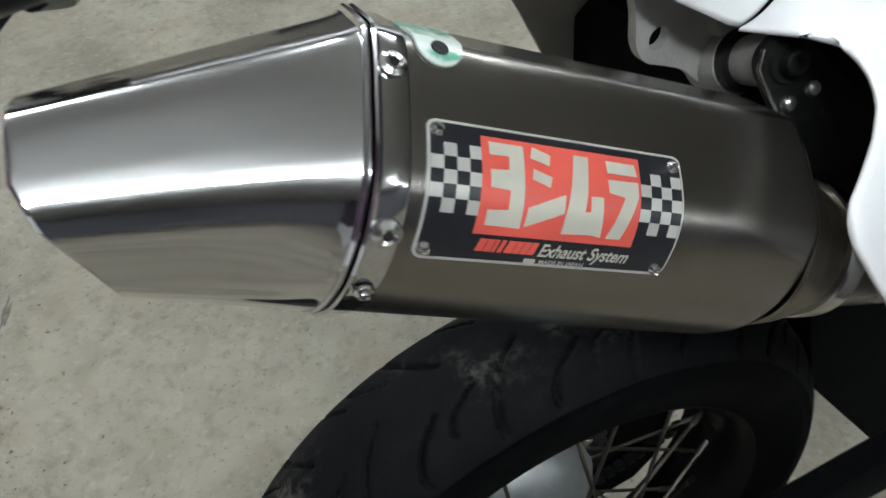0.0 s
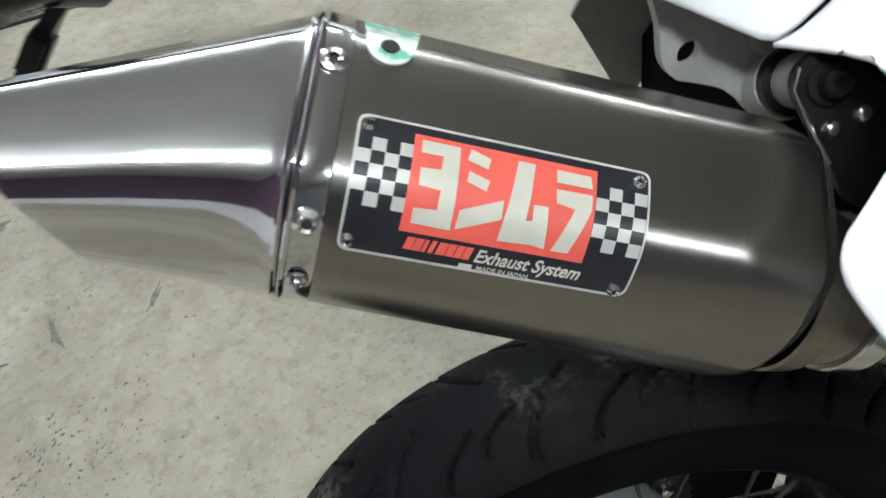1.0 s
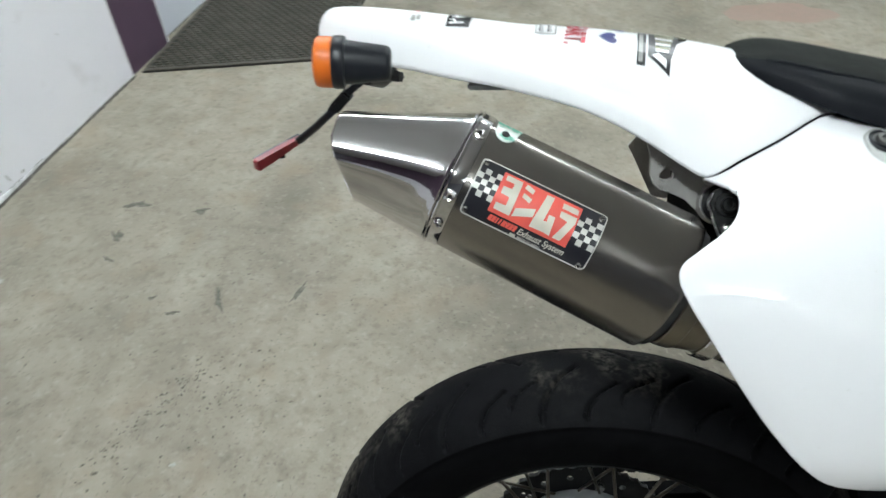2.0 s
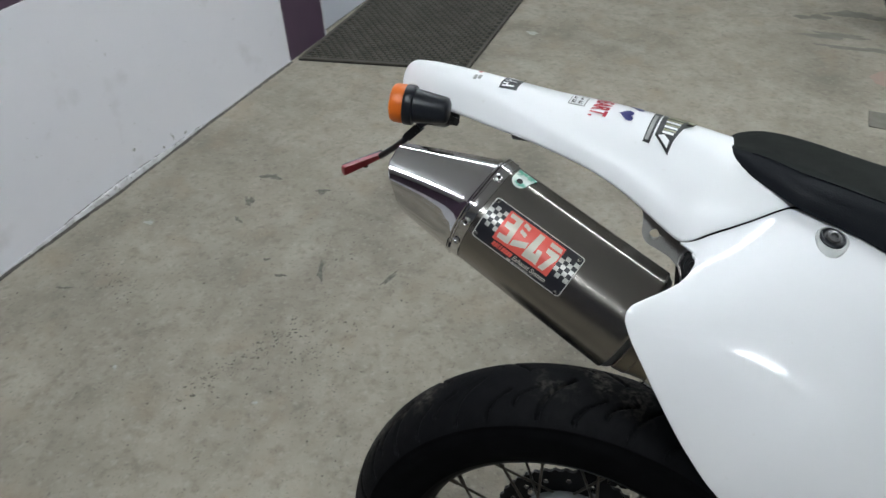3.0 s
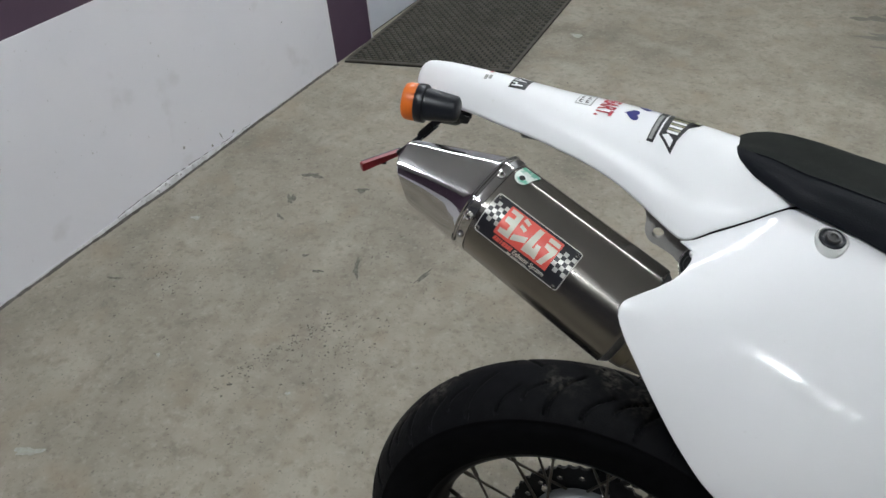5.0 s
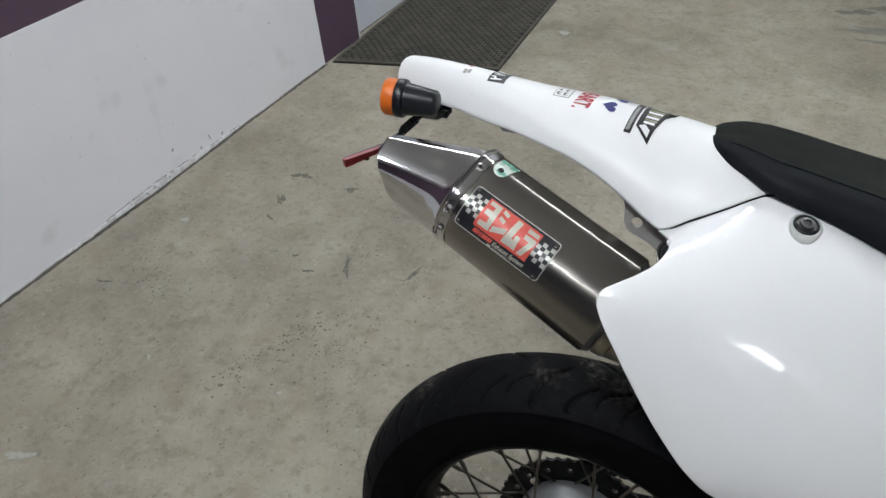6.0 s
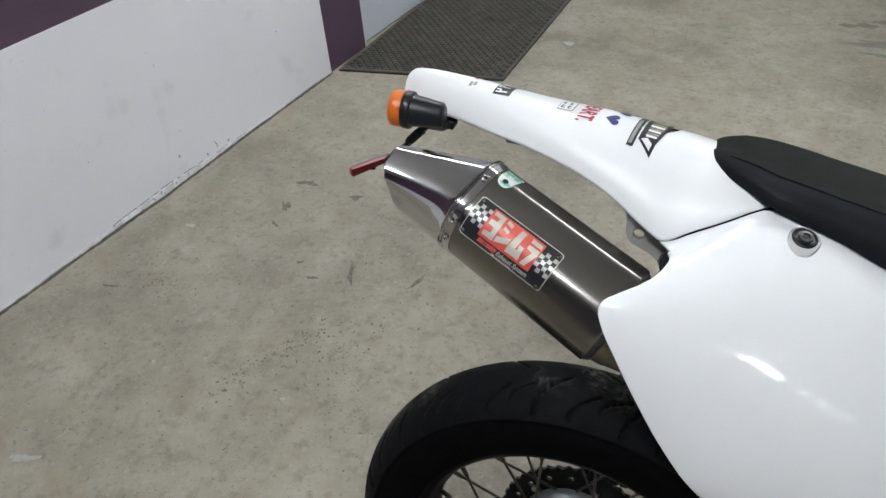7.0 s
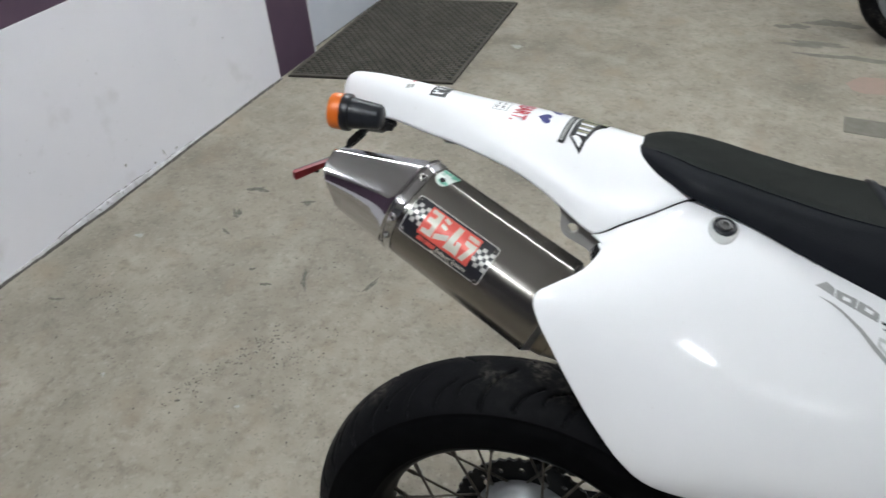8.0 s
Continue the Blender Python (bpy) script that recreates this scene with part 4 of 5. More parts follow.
def tail_point(x, u):
    """u from -1 (right edge) over the top to 1 (left edge)."""
    zt, ze, w = tail_shape(x)
    sy, sz = tail_section(x, u)
    return Vector((x, math.copysign(w * sy, u), ze + (zt - ze) * sz))


xs = [-0.265, -0.2646, -0.2635, -0.2615, -0.258, -0.254, -0.249, -0.243] + [-0.235 + 0.385 * k / 56 for k in range(57)]
rings = [[tail_point(x, -1 + 2 * j / 44) for j in range(45)] for x in xs]
bm = bm_loft(rings, False, True)
tail = piece("tail_fender", bm, WHITE_TAIL, None, "glossy white plastic tail fender", angle=60)
mod = tail.modifiers.new("thickness", "SOLIDIFY")
mod.thickness, mod.offset = 0.003, -1

# side panel: sections across the bike, swept from the cut rear edge to the front
PANEL_Y = [(0.0, -0.088), (0.045, -0.0883), (0.0727, -0.0861), (0.1012, -0.0792), (0.121, -0.0715), (0.134, -0.0655), (0.155, -0.0690), (0.1851, -0.0765), (0.2342, -0.0799), (0.2775, -0.0836), (0.3143, -0.0868), (0.45, -0.095)]
PANEL_Z = [(0.0, 0.562), (0.02, 0.5622), (0.045, 0.5624), (0.055, 0.5652), (0.0727, 0.5755), (0.1012, 0.5905), (0.121, 0.6008), (0.134, 0.6045), (0.155, 0.6004), (0.1851, 0.5918), (0.2342, 0.5726), (0.2775, 0.5582), (0.3143, 0.5451), (0.45, 0.497)]
PANEL_FORM = [  # x, inner y and top z of the plain form, side y, height of the side, roundness
    (0.0, -0.088, 0.5615, -0.2037, 0.42, 4.2), (0.05, -0.086, 0.5655, -0.2045, 0.41, 3.3), (0.1, -0.0787, 0.582, -0.206, 0.40, 2.4), (0.15, -0.0728, 0.592, -0.2055, 0.396, 1.97), (0.2, -0.0765, 0.584, -0.1975, 0.393, 1.78),
    (0.25, -0.08, 0.5675, -0.186, 0.39, 1.65), (0.36, -0.088, 0.529, -0.158, 0.39, 1.6), (0.45, -0.095, 0.497, -0.135, 0.39, 1.6)]
PANEL_FOOT = 0.346


@functools.lru_cache(maxsize=None)
def panel_section(x):
    """Points across the panel at x: from the top inner edge round the shoulder down to the foot, with the shares of the way along."""
    ease = [x + d * 0.006 for d in range(-5, 6)]
    y0, z0, ys, zm, n = (float(np.mean(np.interp(ease, [r[0] for r in PANEL_FORM], [r[k] for r in PANEL_FORM]))) for k in range(1, 6))
    a = np.linspace(0, math.pi / 2, 200)
    y = y0 + (ys - y0) * np.sin(a) ** (2 / n)
    z = zm + (z0 - zm) * np.maximum(np.cos(a), 0) ** (2 / n)
    d = (zm - PANEL_FOOT) * np.linspace(0.02, 1, 60)
    y = np.concatenate([y, ys + 0.3 * (1 - (1 - (d / 0.14) ** 2.2) ** (1 / 2.2))])
    z = np.concatenate([z, zm - d])
    way = np.concatenate([[0], np.cumsum(np.hypot(np.diff(y), np.diff(z)))])
    way = way / way[-1]
    near = np.clip(1 - way / 0.3, 0, 1) ** 2
    dip = 0.0046 * math.exp(-((x - 0.053) / 0.011) ** 2) * np.exp(-((way - 0.078) / 0.055) ** 2)
    return y + (lerp_table(PANEL_Y, x) - y0) * near, z + (lerp_table(PANEL_Z, x) - z0) * near - dip, way


def panel_point(x, s):
    """s from 0 at the top edge to 1 at the foot."""
    y, z, way = panel_section(x)
    return Vector((x, float(np.interp(s, way, y)), float(np.interp(s, way, z))))


def panel_normal(x, s):
    s = min(max(s, 0.01), 0.99)
    n = (panel_point(x + 0.002, s) - panel_point(x - 0.002, s)).cross(panel_point(x, s + 0.008) - panel_point(x, s - 0.008)).normalized()
    return n if n.y < 0 else -n


# where the rear edge runs: share across, x
PANEL_REAR = [(0.0, 0.0449), (0.025, 0.0491), (0.0488, 0.0533), (0.0725, 0.0563), (0.0988, 0.0576), (0.13, 0.0577), (0.1562, 0.057), (0.1812, 0.0555), (0.205, 0.0532), (0.225, 0.0502), (0.2425, 0.0465), (0.2562, 0.0421), (0.2725, 0.0367), (0.29, 0.0292), (0.31, 0.0208), (0.325, 0.0145),
              (0.336, 0.0117), (0.348, 0.0101), (0.36, 0.0096), (0.3788, 0.0105), (0.4062, 0.0145), (0.4413, 0.0207), (0.4875, 0.03), (0.5587, 0.0437), (0.6438, 0.0604), (0.7213, 0.0763), (0.7825, 0.0905), (0.8363, 0.1039), (0.8775, 0.1158), (0.9075, 0.1253), (0.9287, 0.1334),
              (0.945, 0.1418), (0.9563, 0.1513), (0.965, 0.1611), (0.9713, 0.1711), (0.9788, 0.1813), (0.9913, 0.2021), (1.0, 0.222)]
shares = sorted({0.0, 0.002, 0.005, 0.012, 0.996, 0.999, 1.0} | {round(0.025 * k, 4) for k in range(1, 40)} | {r[0] for r in PANEL_REAR[1:-1]})
ways = [(0.0, 0.0024), (0.0, 0.0011), (0.0006, 0.0003), (0.0016, 0.0)]
rows = []
for sh in shares:
    xr = lerp_table(PANEL_REAR, sh)
    row = []
    top = {0.0: 0.0008, 0.002: 0.0002, 0.005: 0.0, 0.999: 0.0008, 1.0: 0.0022}.get(sh, 0.0)
    for k in range(44):
        x, sink = (xr + ways[k][0], ways[k][1]) if k < 4 else (xr + 0.0016 + (0.45 - xr - 0.0016) * ((k - 3) / 40) ** 1.25, 0.0)
        row.append(panel_point(x, sh) - panel_normal(x, sh) * max(sink, top))
    rows.append(row)
side_panel = piece("side_panel", bm_loft(rows, False), WHITE_PLASTIC, None, "glossy white plastic side panel", angle=80)
mod = side_panel.modifiers.new("thickness", "SOLIDIFY")
mod.thickness, mod.offset = 0.0022, -1 if sum(p.normal.y for p in side_panel.data.polygons) < 0 else 1

# dark gap where the panel meets the tail
xs_gap = [0.046 + (0.1335 - 0.046) * k / 16 for k in range(17)]
piece("panel_gap", bm_tube([Vector((x, -lerp_table(TAIL_WIDTH, x) - 0.0002, lerp_table(TAIL_EDGE, x) - 0.0002)) for x in xs_gap], 0.0007, 8), MATT_BLACK, side_panel, "thin dark gap along the tail")

# bolt in a recess of the panel under the seat
o = panel_point(0.1632, 0.069) + panel_normal(0.163, 0.075) * 0.0009
ax = (panel_normal(0.163, 0.075) + Vector((-0.03, -0.12, 0.02))).normalized()
cup = frame_m(o, Vector((1, 0, -0.4)) - ax * Vector((1, 0, -0.4)).dot(ax), Vector((0, 0.75, 0.66)))
across, up = Vector(cup.col[0][:3]), Vector(cup.col[1][:3])


def oval(rx, ry, low, h):
    """A ring round the bolt, drawn out downwards."""
    return [o + across * rx * math.cos(a) + up * (ry * math.sin(a) - (low if math.sin(a) < 0 else 0) * -math.sin(a)) + ax * (h - 0.003 * math.sin(a)) for a in (2 * math.pi * k / 40 for k in range(40))]


piece("bolt_cup", bm_loft([oval(0.0136, 0.0125, 0.0090, -0.007), oval(0.0134, 0.0123, 0.0088, 0.0010), oval(0.0127, 0.0120, 0.0072, 0.0022), oval(0.0113, 0.0118, 0.0012, 0.0018), oval(0.0106, 0.0116, -0.0006, 0.0002)], True, False, True), RECESS_GREY, side_panel, "pale grey moulded recess")
piece("washer", bm_loft([oval(0.0106, 0.0114, -0.0006, -0.001), oval(0.0106, 0.0114, -0.0006, 0.0014), oval(0.0099, 0.0107, -0.0006, 0.0019), oval(0.0080, 0.0086, -0.0005, 0.0017)], True, False, True), BLACK_PLASTIC, side_panel, "black rubber grommet")
piece("panel_bolt", bm_lathe([(0.0, 0.0030), (0.0026, 0.0030), (0.0032, 0.0050), (0.0056, 0.0046), (0.0062, 0.0022), (0.0078, 0.0021), (0.0078, 0.0012)], 24, o, ax), BOLT_DARK, side_panel, "dark steel bolt")

# seat: grained top over smooth sides
SEAT_EDGE = [(0.0716, 0.6325), (0.0726, 0.6305), (0.076, 0.6283), (0.093, 0.6215), (0.115, 0.6145), (0.133, 0.609), (0.188, 0.592), (0.237, 0.573), (0.279, 0.557), (0.315, 0.544), (0.50, 0.475)]
SEAT_TOPZ = [(0.0716, 0.6335), (0.0726, 0.6355), (0.075, 0.638), (0.081, 0.641), (0.092, 0.643), (0.10, 0.644), (0.14, 0.639), (0.20, 0.627), (0.26, 0.616), (0.304, 0.611), (0.50, 0.582)]
SEAT_W = [(0.0716, 0.004), (0.0726, 0.014), (0.075, 0.025), (0.0795, 0.034), (0.092, 0.048), (0.115, 0.0655), (0.133, 0.077), (0.2, 0.083), (0.3, 0.09), (0.5, 0.10)]


def seat_ring(x):
    w, zt, ze = lerp_table(SEAT_W, x), lerp_table(SEAT_TOPZ, x), lerp_table(SEAT_EDGE, x)
    zs = zt - min(0.011, (zt - ze) * 0.35)
    half = [(w, ze), (w * 0.995, ze + (zs - ze) * 0.45), (w * 0.93, ze + (zs - ze) * 0.82), (w * 0.85, zs), (w * 0.75, zs + (zt - zs) * 0.42), (w * 0.62, zs + (zt - zs) * 0.70), (w * 0.45, zt - 0.0018), (w * 0.22, zt - 0.0005)]
    return half, zt


xs = [0.0716, 0.0721, 0.0726, 0.0737, 0.075, 0.077, 0.080, 0.085, 0.092, 0.103] + [0.115 + 0.385 * k / 40 for k in range(41)]
side_r, side_l, top = [], [], []
for x in xs:
    h, zt = seat_ring(x)
    side_r.append([Vector((x, -y, z)) for y, z in h[:5]])
    side_l.append([Vector((x, y, z)) for y, z in h[:5]])
    top.append([Vector((x, -y, z)) for y, z in h[4:]] + [Vector((x, 0, zt))] + [Vector((x, y, z)) for y, z in reversed(h[4:])])
seat = piece("seat", bm_loft(top, False), SEAT_TOP, None, "dark grey grained vinyl seat", angle=60)
for s in (side_r, side_l):
    piece("seat_side", bm_loft(s, False), SEAT_SIDE, seat, "smooth black seat side")
piece("seat_seam", bm_tube([r[4] + Vector((0, -0.0003, 0.0002)) for r in side_r[8:]], 0.0007, 8), SEAT_SIDE, seat)
h, zt = seat_ring(xs[0])
bm = bm_loft([[Vector((xs[0], -y, z)) for y, z in h] + [Vector((xs[0], y, z)) for y, z in reversed(h)]], True, True)
piece("seat_end", bm, SEAT_SIDE, seat)
piece("seat_base", bm_loft([[Vector((x, s * lerp_table(SEAT_W, x) * 0.97, lerp_table(SEAT_EDGE, x) + 0.001)) for s in (-1, 1)] for x in xs], False), BLACK_PLASTIC, seat)

bm = bm_loft([[Vector((x, y, lerp_table(SEAT_EDGE, x) + z)) for y, z in ((-w, -0.030), (w, -0.030), (w, -0.004), (-w, -0.004))] for x, w in ((0.10, 0.05), (0.125, 0.060), (0.14, 0.0625), (0.2, 0.07), (0.3, 0.075), (0.45, 0.085))], True, True, True)
piece("seat_pan", bm, MATT_BLACK, seat, "black plastic seat pan", smooth=False)

# turn signal on its bracket
ts_ax = Vector((-0.985, -0.11, 0.05)).normalized()
TS = Vector((-0.2565, -0.059, 0.6435)) - ts_ax * 0.0293


def signal(profile):
    return bm_lathe([(r * 0.88, x * 0.875) for r, x in profile], 40, TS, ts_ax)


turn_signal = piece("turn_signal", signal([(0.0, -0.036), (0.0115, -0.036), (0.0145, -0.034), (0.0155, -0.031), (0.0195, 0.004), (0.0198, 0.006), (0.0198, 0.010), (0.0, 0.010)]), BLACK_PLASTIC, None, "black turn signal with amber lens")
piece("lens_ring", signal([(0.0195, 0.004), (0.0225, 0.005), (0.0232, 0.007), (0.0232, 0.014), (0.0222, 0.0155), (0.0, 0.0155)]), BLACK_PLASTIC, turn_signal)
piece("lens", signal([(0.0215, 0.0150), (0.0222, 0.017), (0.0222, 0.027), (0.0205, 0.0305), (0.015, 0.0325), (0.0, 0.0335)]), AMBER, turn_signal, "amber plastic lens")
piece("stalk", bm_tube([TS + Vector((0.012, 0.0, -0.012)), TS + Vector((0.018, 0.03, -0.022)), TS + Vector((0.024, 0.05, -0.020))], 0.0058, 12), BLACK_PLASTIC, turn_signal)
piece("stalk_bolt", bm_lathe([(0.0, 0.0), (0.0045, 0.0), (0.005, 0.002), (0.0045, 0.007), (0.0, 0.007)], 6, TS + Vector((0.031, 0.014, -0.014)), (0.9, -0.4, 0)), BLACK_STEEL, turn_signal)

# plate holder, seen edge-on, with the red reflector at its foot
def slab(x, z, w, h):
    return [(x, -w, z - h), (x, w, z - h), (x, w, z + h), (x, -w, z + h)]


holder = piece("plate_holder", bm_loft([slab(-0.195, 0.636, 0.014, 0.004), slab(-0.222, 0.622, 0.013, 0.004), slab(-0.238, 0.610, 0.010, 0.004), slab(-0.250, 0.5985, 0.010, 0.005), slab(-0.2625, 0.5865, 0.009, 0.005)], True, True, True), BLACK_PLASTIC, None, "black plate holder with red reflector", smooth=False)
piece("holder_clamp", bm_box((0.022, 0.016, 0.010), (0, 0, 0), 0.002, frame_m((-0.250, -0.006, 0.598), (-0.7, 0.1, -0.7), (0, 1, 0))), BLACK_STEEL, holder)
piece("holder_rod", bm_tube([(-0.258, 0.0, 0.589), (-0.280, 0.012, 0.569), (-0.304, 0.027, 0.5495)], 0.0036, 10), BLACK_STEEL, holder)
refl = frame_m((-0.318, 0.010, 0.545), (-0.55, -0.8, -0.2), (0, 0.3, -1))


def reflector_bar(steps, z0, z1):
    """A tapered bar along the reflector: distance along, half height."""
    return bm_loft([[refl @ Vector((x, y, z)) for y, z in ((-h, z0), (h, z0), (h, z1), (-h, z1))] for x, h in steps], True, True, True)


piece("reflector_back", reflector_bar(((-0.029, 0.0022), (0.0, 0.0034), (0.026, 0.0045)), -0.0062, -0.0032), BLACK_PLASTIC, holder, smooth=False)
piece("reflector", reflector_bar(((-0.027, 0.0018), (-0.024, 0.0026), (0.0, 0.0042), (0.0275, 0.0054), (0.029, 0.0046)), -0.0032, 0.003), RED_LENS, holder, "dark red reflector", smooth=False)
piece("reflector_nut", bm_lathe([(0.0, 0.0), (0.0036, 0.0), (0.0036, 0.006), (0.0, 0.0065)], 6, refl @ Vector((-0.004, 0.004, -0.004)), (0, 0.1, -1)), BLACK_STEEL, holder)
piece("holder_plate", bm_box((0.034, 0.026, 0.006), (-0.122, 0.0, 0.6115), 0.0015), BOLT_DARK, holder, "grey bracket under the tail")

# ---- stickers and graphics on the motorcycle ----
def tail_at(x, y):
    """Height of the tail's skin over a point of the plan."""
    zt, ze, w = tail_shape(x)
    lo, hi = 0.0, 1.0
    for _ in range(24):
        mid = (lo + hi) / 2
        lo, hi = (mid, hi) if w * tail_section(x, mid)[0] < abs(y) else (lo, mid)
    return ze + (zt - ze) * tail_section(x, lo)[1]


def skin(bm, place, cuts=3):
    """Cuts a flat shape finely and lays it on a curved skin."""
    bmesh.ops.triangulate(bm, faces=bm.faces[:])
    if cuts:
        bmesh.ops.subdivide_edges(bm, edges=bm.edges[:], cuts=cuts, use_grid_fill=True)
    for v in bm.verts:
        v.co = place(v.co.x, v.co.y)
    return bm


def flat(*loops):
    bm = bmesh.new()
    for loop in loops:
        f = bm.faces.new([bm.verts.new((x, y, 0)) for x, y in loop])
        f.normal_update()
        if f.normal.z < 0:
            f.normal_flip()
    return bm


def on_tail(lift):
    return lambda x, y: Vector((x, y, tail_at(x, y))) + Vector((0, 0.0, 1)) * lift + Vector((0, math.copysign(lift * 0.6, y), 0)) * (abs(y) > 0.02)


def decal(name, mat, *loops, lift=0.0006, label="", cuts=3):
    return piece(name, skin(flat(*loops), on_tail(lift), cuts), mat, tail, label, smooth=False)


def quad(x0, x1, y0, y1, slant=0.0):
    return [(x0, y0), (x1, y0), (x1 + slant * (y1 - y0), y1), (x0 + slant * (y1 - y0), y1)]


# faded mark near the tip
decal("tail_sticker", INK_GREY, quad(-0.185, -0.1815, -0.0145, -0.009, 0.2), quad(-0.1805, -0.177, -0.0135, -0.008, 0.2), label="faded small sticker")
decal("sticker_bar", INK_RED, quad(-0.182, -0.179, -0.003, 0.003, 0.2))
# black sticker with pale bars
decal("tail_sticker", INK_BLACK, quad(-0.156, -0.1375, -0.0185, 0.0125, 0.12), label="black sticker with white marks")
for k in range(3):
    y = -0.0165 + 0.0092 * k
    d = 0.12 * (y + 0.0185)
    decal("sticker_bar", WHITE_TAIL, [(-0.1535 + d, y), (-0.1415 + d, y + 0.0018), (-0.1415 + d, y + 0.0036), (-0.148 + d, y + 0.0030), (-0.148 + d, y + 0.0066), (-0.1535 + d, y + 0.0062), (-0.1535 + d, y + 0.0044), (-0.150 + d, y + 0.0044), (-0.150 + d, y + 0.0022), (-0.1535 + d, y + 0.0020)], lift=0.0010)
# grey framed sticker
decal("tail_sticker", INK_GREY, quad(-0.0845, -0.0675, -0.0195, 0.004, 0.10), label="small grey framed sticker")
decal("sticker_bar", WHITE_TAIL, quad(-0.0835, -0.0685, -0.0185, 0.003, 0.10), lift=0.0009)
for k in range(2):
    for m in range(2):
        y, x = -0.0165 + 0.0095 * k, -0.0815 + 0.0068 * m
        decal("sticker_bar", INK_BLACK, quad(x + 0.1 * (y + 0.019), x + 0.0014 + 0.1 * (y + 0.019), y, y + 0.0065, 0.1), quad(x + 0.0014, x + 0.0042, y, y + 0.0016, 0.1), quad(x + 0.0018, x + 0.0044, y + 0.0042, y + 0.0056, 0.1), lift=0.0012)
decal("tail_sticker", INK_GREY, quad(-0.0805, -0.066, 0.006, 0.022, 0.10), label="faded grey patch")


# red word, read from behind the motorcycle
def tail_word(text, x, y, size, squeeze, mat):
    cu = bpy.data.curves.new("words", "FONT")
    cu.body, cu.size, cu.offset = text, size, size * 0.03
    ob = new("words", cu)
    me = bpy.data.meshes.new_from_object(ob)
    bpy.data.objects.remove(ob)
    bpy.data.curves.remove(cu)
    bm = bmesh.new()
    bm.from_mesh(me)
    bpy.data.meshes.remove(me)
    for v in bm.verts:
        v.co = Vector((x + v.co.y + 0.16 * (-v.co.x * squeeze), y - v.co.x * squeeze, 0))
    return piece("tail_lettering", skin(bm, on_tail(0.0007), 0), mat, tail, "red lettering", smooth=False)


tail_word("HEART.", -0.0545, 0.0135, 0.0225, 0.60, INK_RED)


def heart(cx, cy, r):
    pts = []
    for k in range(24):
        a = 2 * math.pi * k / 24
        pts.append((cx + r * (13 * math.cos(a) - 5 * math.cos(2 * a) - 2 * math.cos(3 * a) - math.cos(4 * a)) / 16, cy - r * math.sin(a) ** 3 * 1.1))
    return pts


decal("tail_sticker", INK_BLUE, heart(-0.0255, -0.0165, 0.0082), label="blue heart sticker")
decal("tail_sticker", INK_BLUE, heart(-0.0165, 0.0065, 0.0082), label="blue heart sticker")
# large black and olive maker's sticker, as plain shapes
def shrink(*loops):
    return [[(x - 0.0005, y * 0.84) for x, y in loop] for loop in loops]


decal("tail_sticker", INK_BLACK, *shrink([(-0.006, -0.052), (0.0005, -0.0525), (0.0085, 0.010), (0.0015, 0.012)], [(0.004, -0.040), (0.0185, -0.060), (0.0215, -0.042), (0.029, -0.018), (0.038, -0.006), (0.043, 0.012), (0.040, 0.028), (0.012, 0.024), (0.0075, -0.012)]), label="large black and olive sticker")
decal("sticker_bar", INK_GREY, *shrink(quad(-0.0045, -0.0012, -0.049, -0.004, 0.125)), lift=0.0010)
decal("sticker_bar", WHITE_TAIL, *shrink([(0.0068, -0.0395), (0.0168, -0.053), (0.0180, -0.043), (0.0125, -0.036)], quad(0.0255, 0.0275, -0.030, -0.022, 0.3)), lift=0.0010)
decal("sticker_bar", WHITE_TAIL, *shrink(quad(0.0102, 0.0208, -0.0345, -0.0305, 0.1), quad(0.0112, 0.0235, -0.0245, -0.0205, 0.1), quad(0.0122, 0.0262, -0.0145, -0.0100, 0.1)), lift=0.0010)
decal("sticker_bar", INK_GOLD, *shrink(quad(0.0107, 0.0225, -0.0295, -0.0262, 0.1), quad(0.0117, 0.0252, -0.0195, -0.0162, 0.1), quad(0.0127, 0.0280, -0.0090, -0.0050, 0.1), quad(0.0135, 0.0310, -0.002, 0.005, 0.1)), lift=0.0010)
decal("sticker_bar", INK_GOLD, *shrink(quad(0.0325, 0.0385, -0.003, 0.010, 0.15), quad(0.0300, 0.0370, 0.013, 0.022, 0.1)), lift=0.0010)


# grey and black graphic on the side panel
def panel_share(x, z):
    y, zs, way = panel_section(x)
    return float(np.interp(-z, -zs, way))


def on_panel(lift):
    return lambda x, z: panel_point(x, panel_share(x, z)) + panel_normal(x, panel_share(x, z)) * lift


def panel_decal(name, mat, *loops, lift=0.0006, label=""):
    return piece(name, skin(flat(*loops), on_panel(lift)), mat, side_panel, label, smooth=False)


panel_decal("panel_graphic", GRAPHIC_GREY, [(0.247, 0.5570), (0.257, 0.5585), (0.264, 0.5545), (0.264, 0.5495)], [(0.2655, 0.5540), (0.280, 0.5490), (0.296, 0.5430), (0.304, 0.5385), (0.3025, 0.5335), (0.290, 0.5385), (0.2655, 0.5485)], label="grey striped panel graphic")
panel_decal("graphic_bar", WHITE_PLASTIC, [(0.2715, 0.5500), (0.2785, 0.5475), (0.2780, 0.5455), (0.2705, 0.5480)], [(0.2915, 0.5430), (0.2985, 0.5400), (0.2975, 0.5380), (0.2905, 0.5410)], [(0.2845, 0.5475), (0.2855, 0.5470), (0.2835, 0.5420), (0.2825, 0.5425)], lift=0.0010)
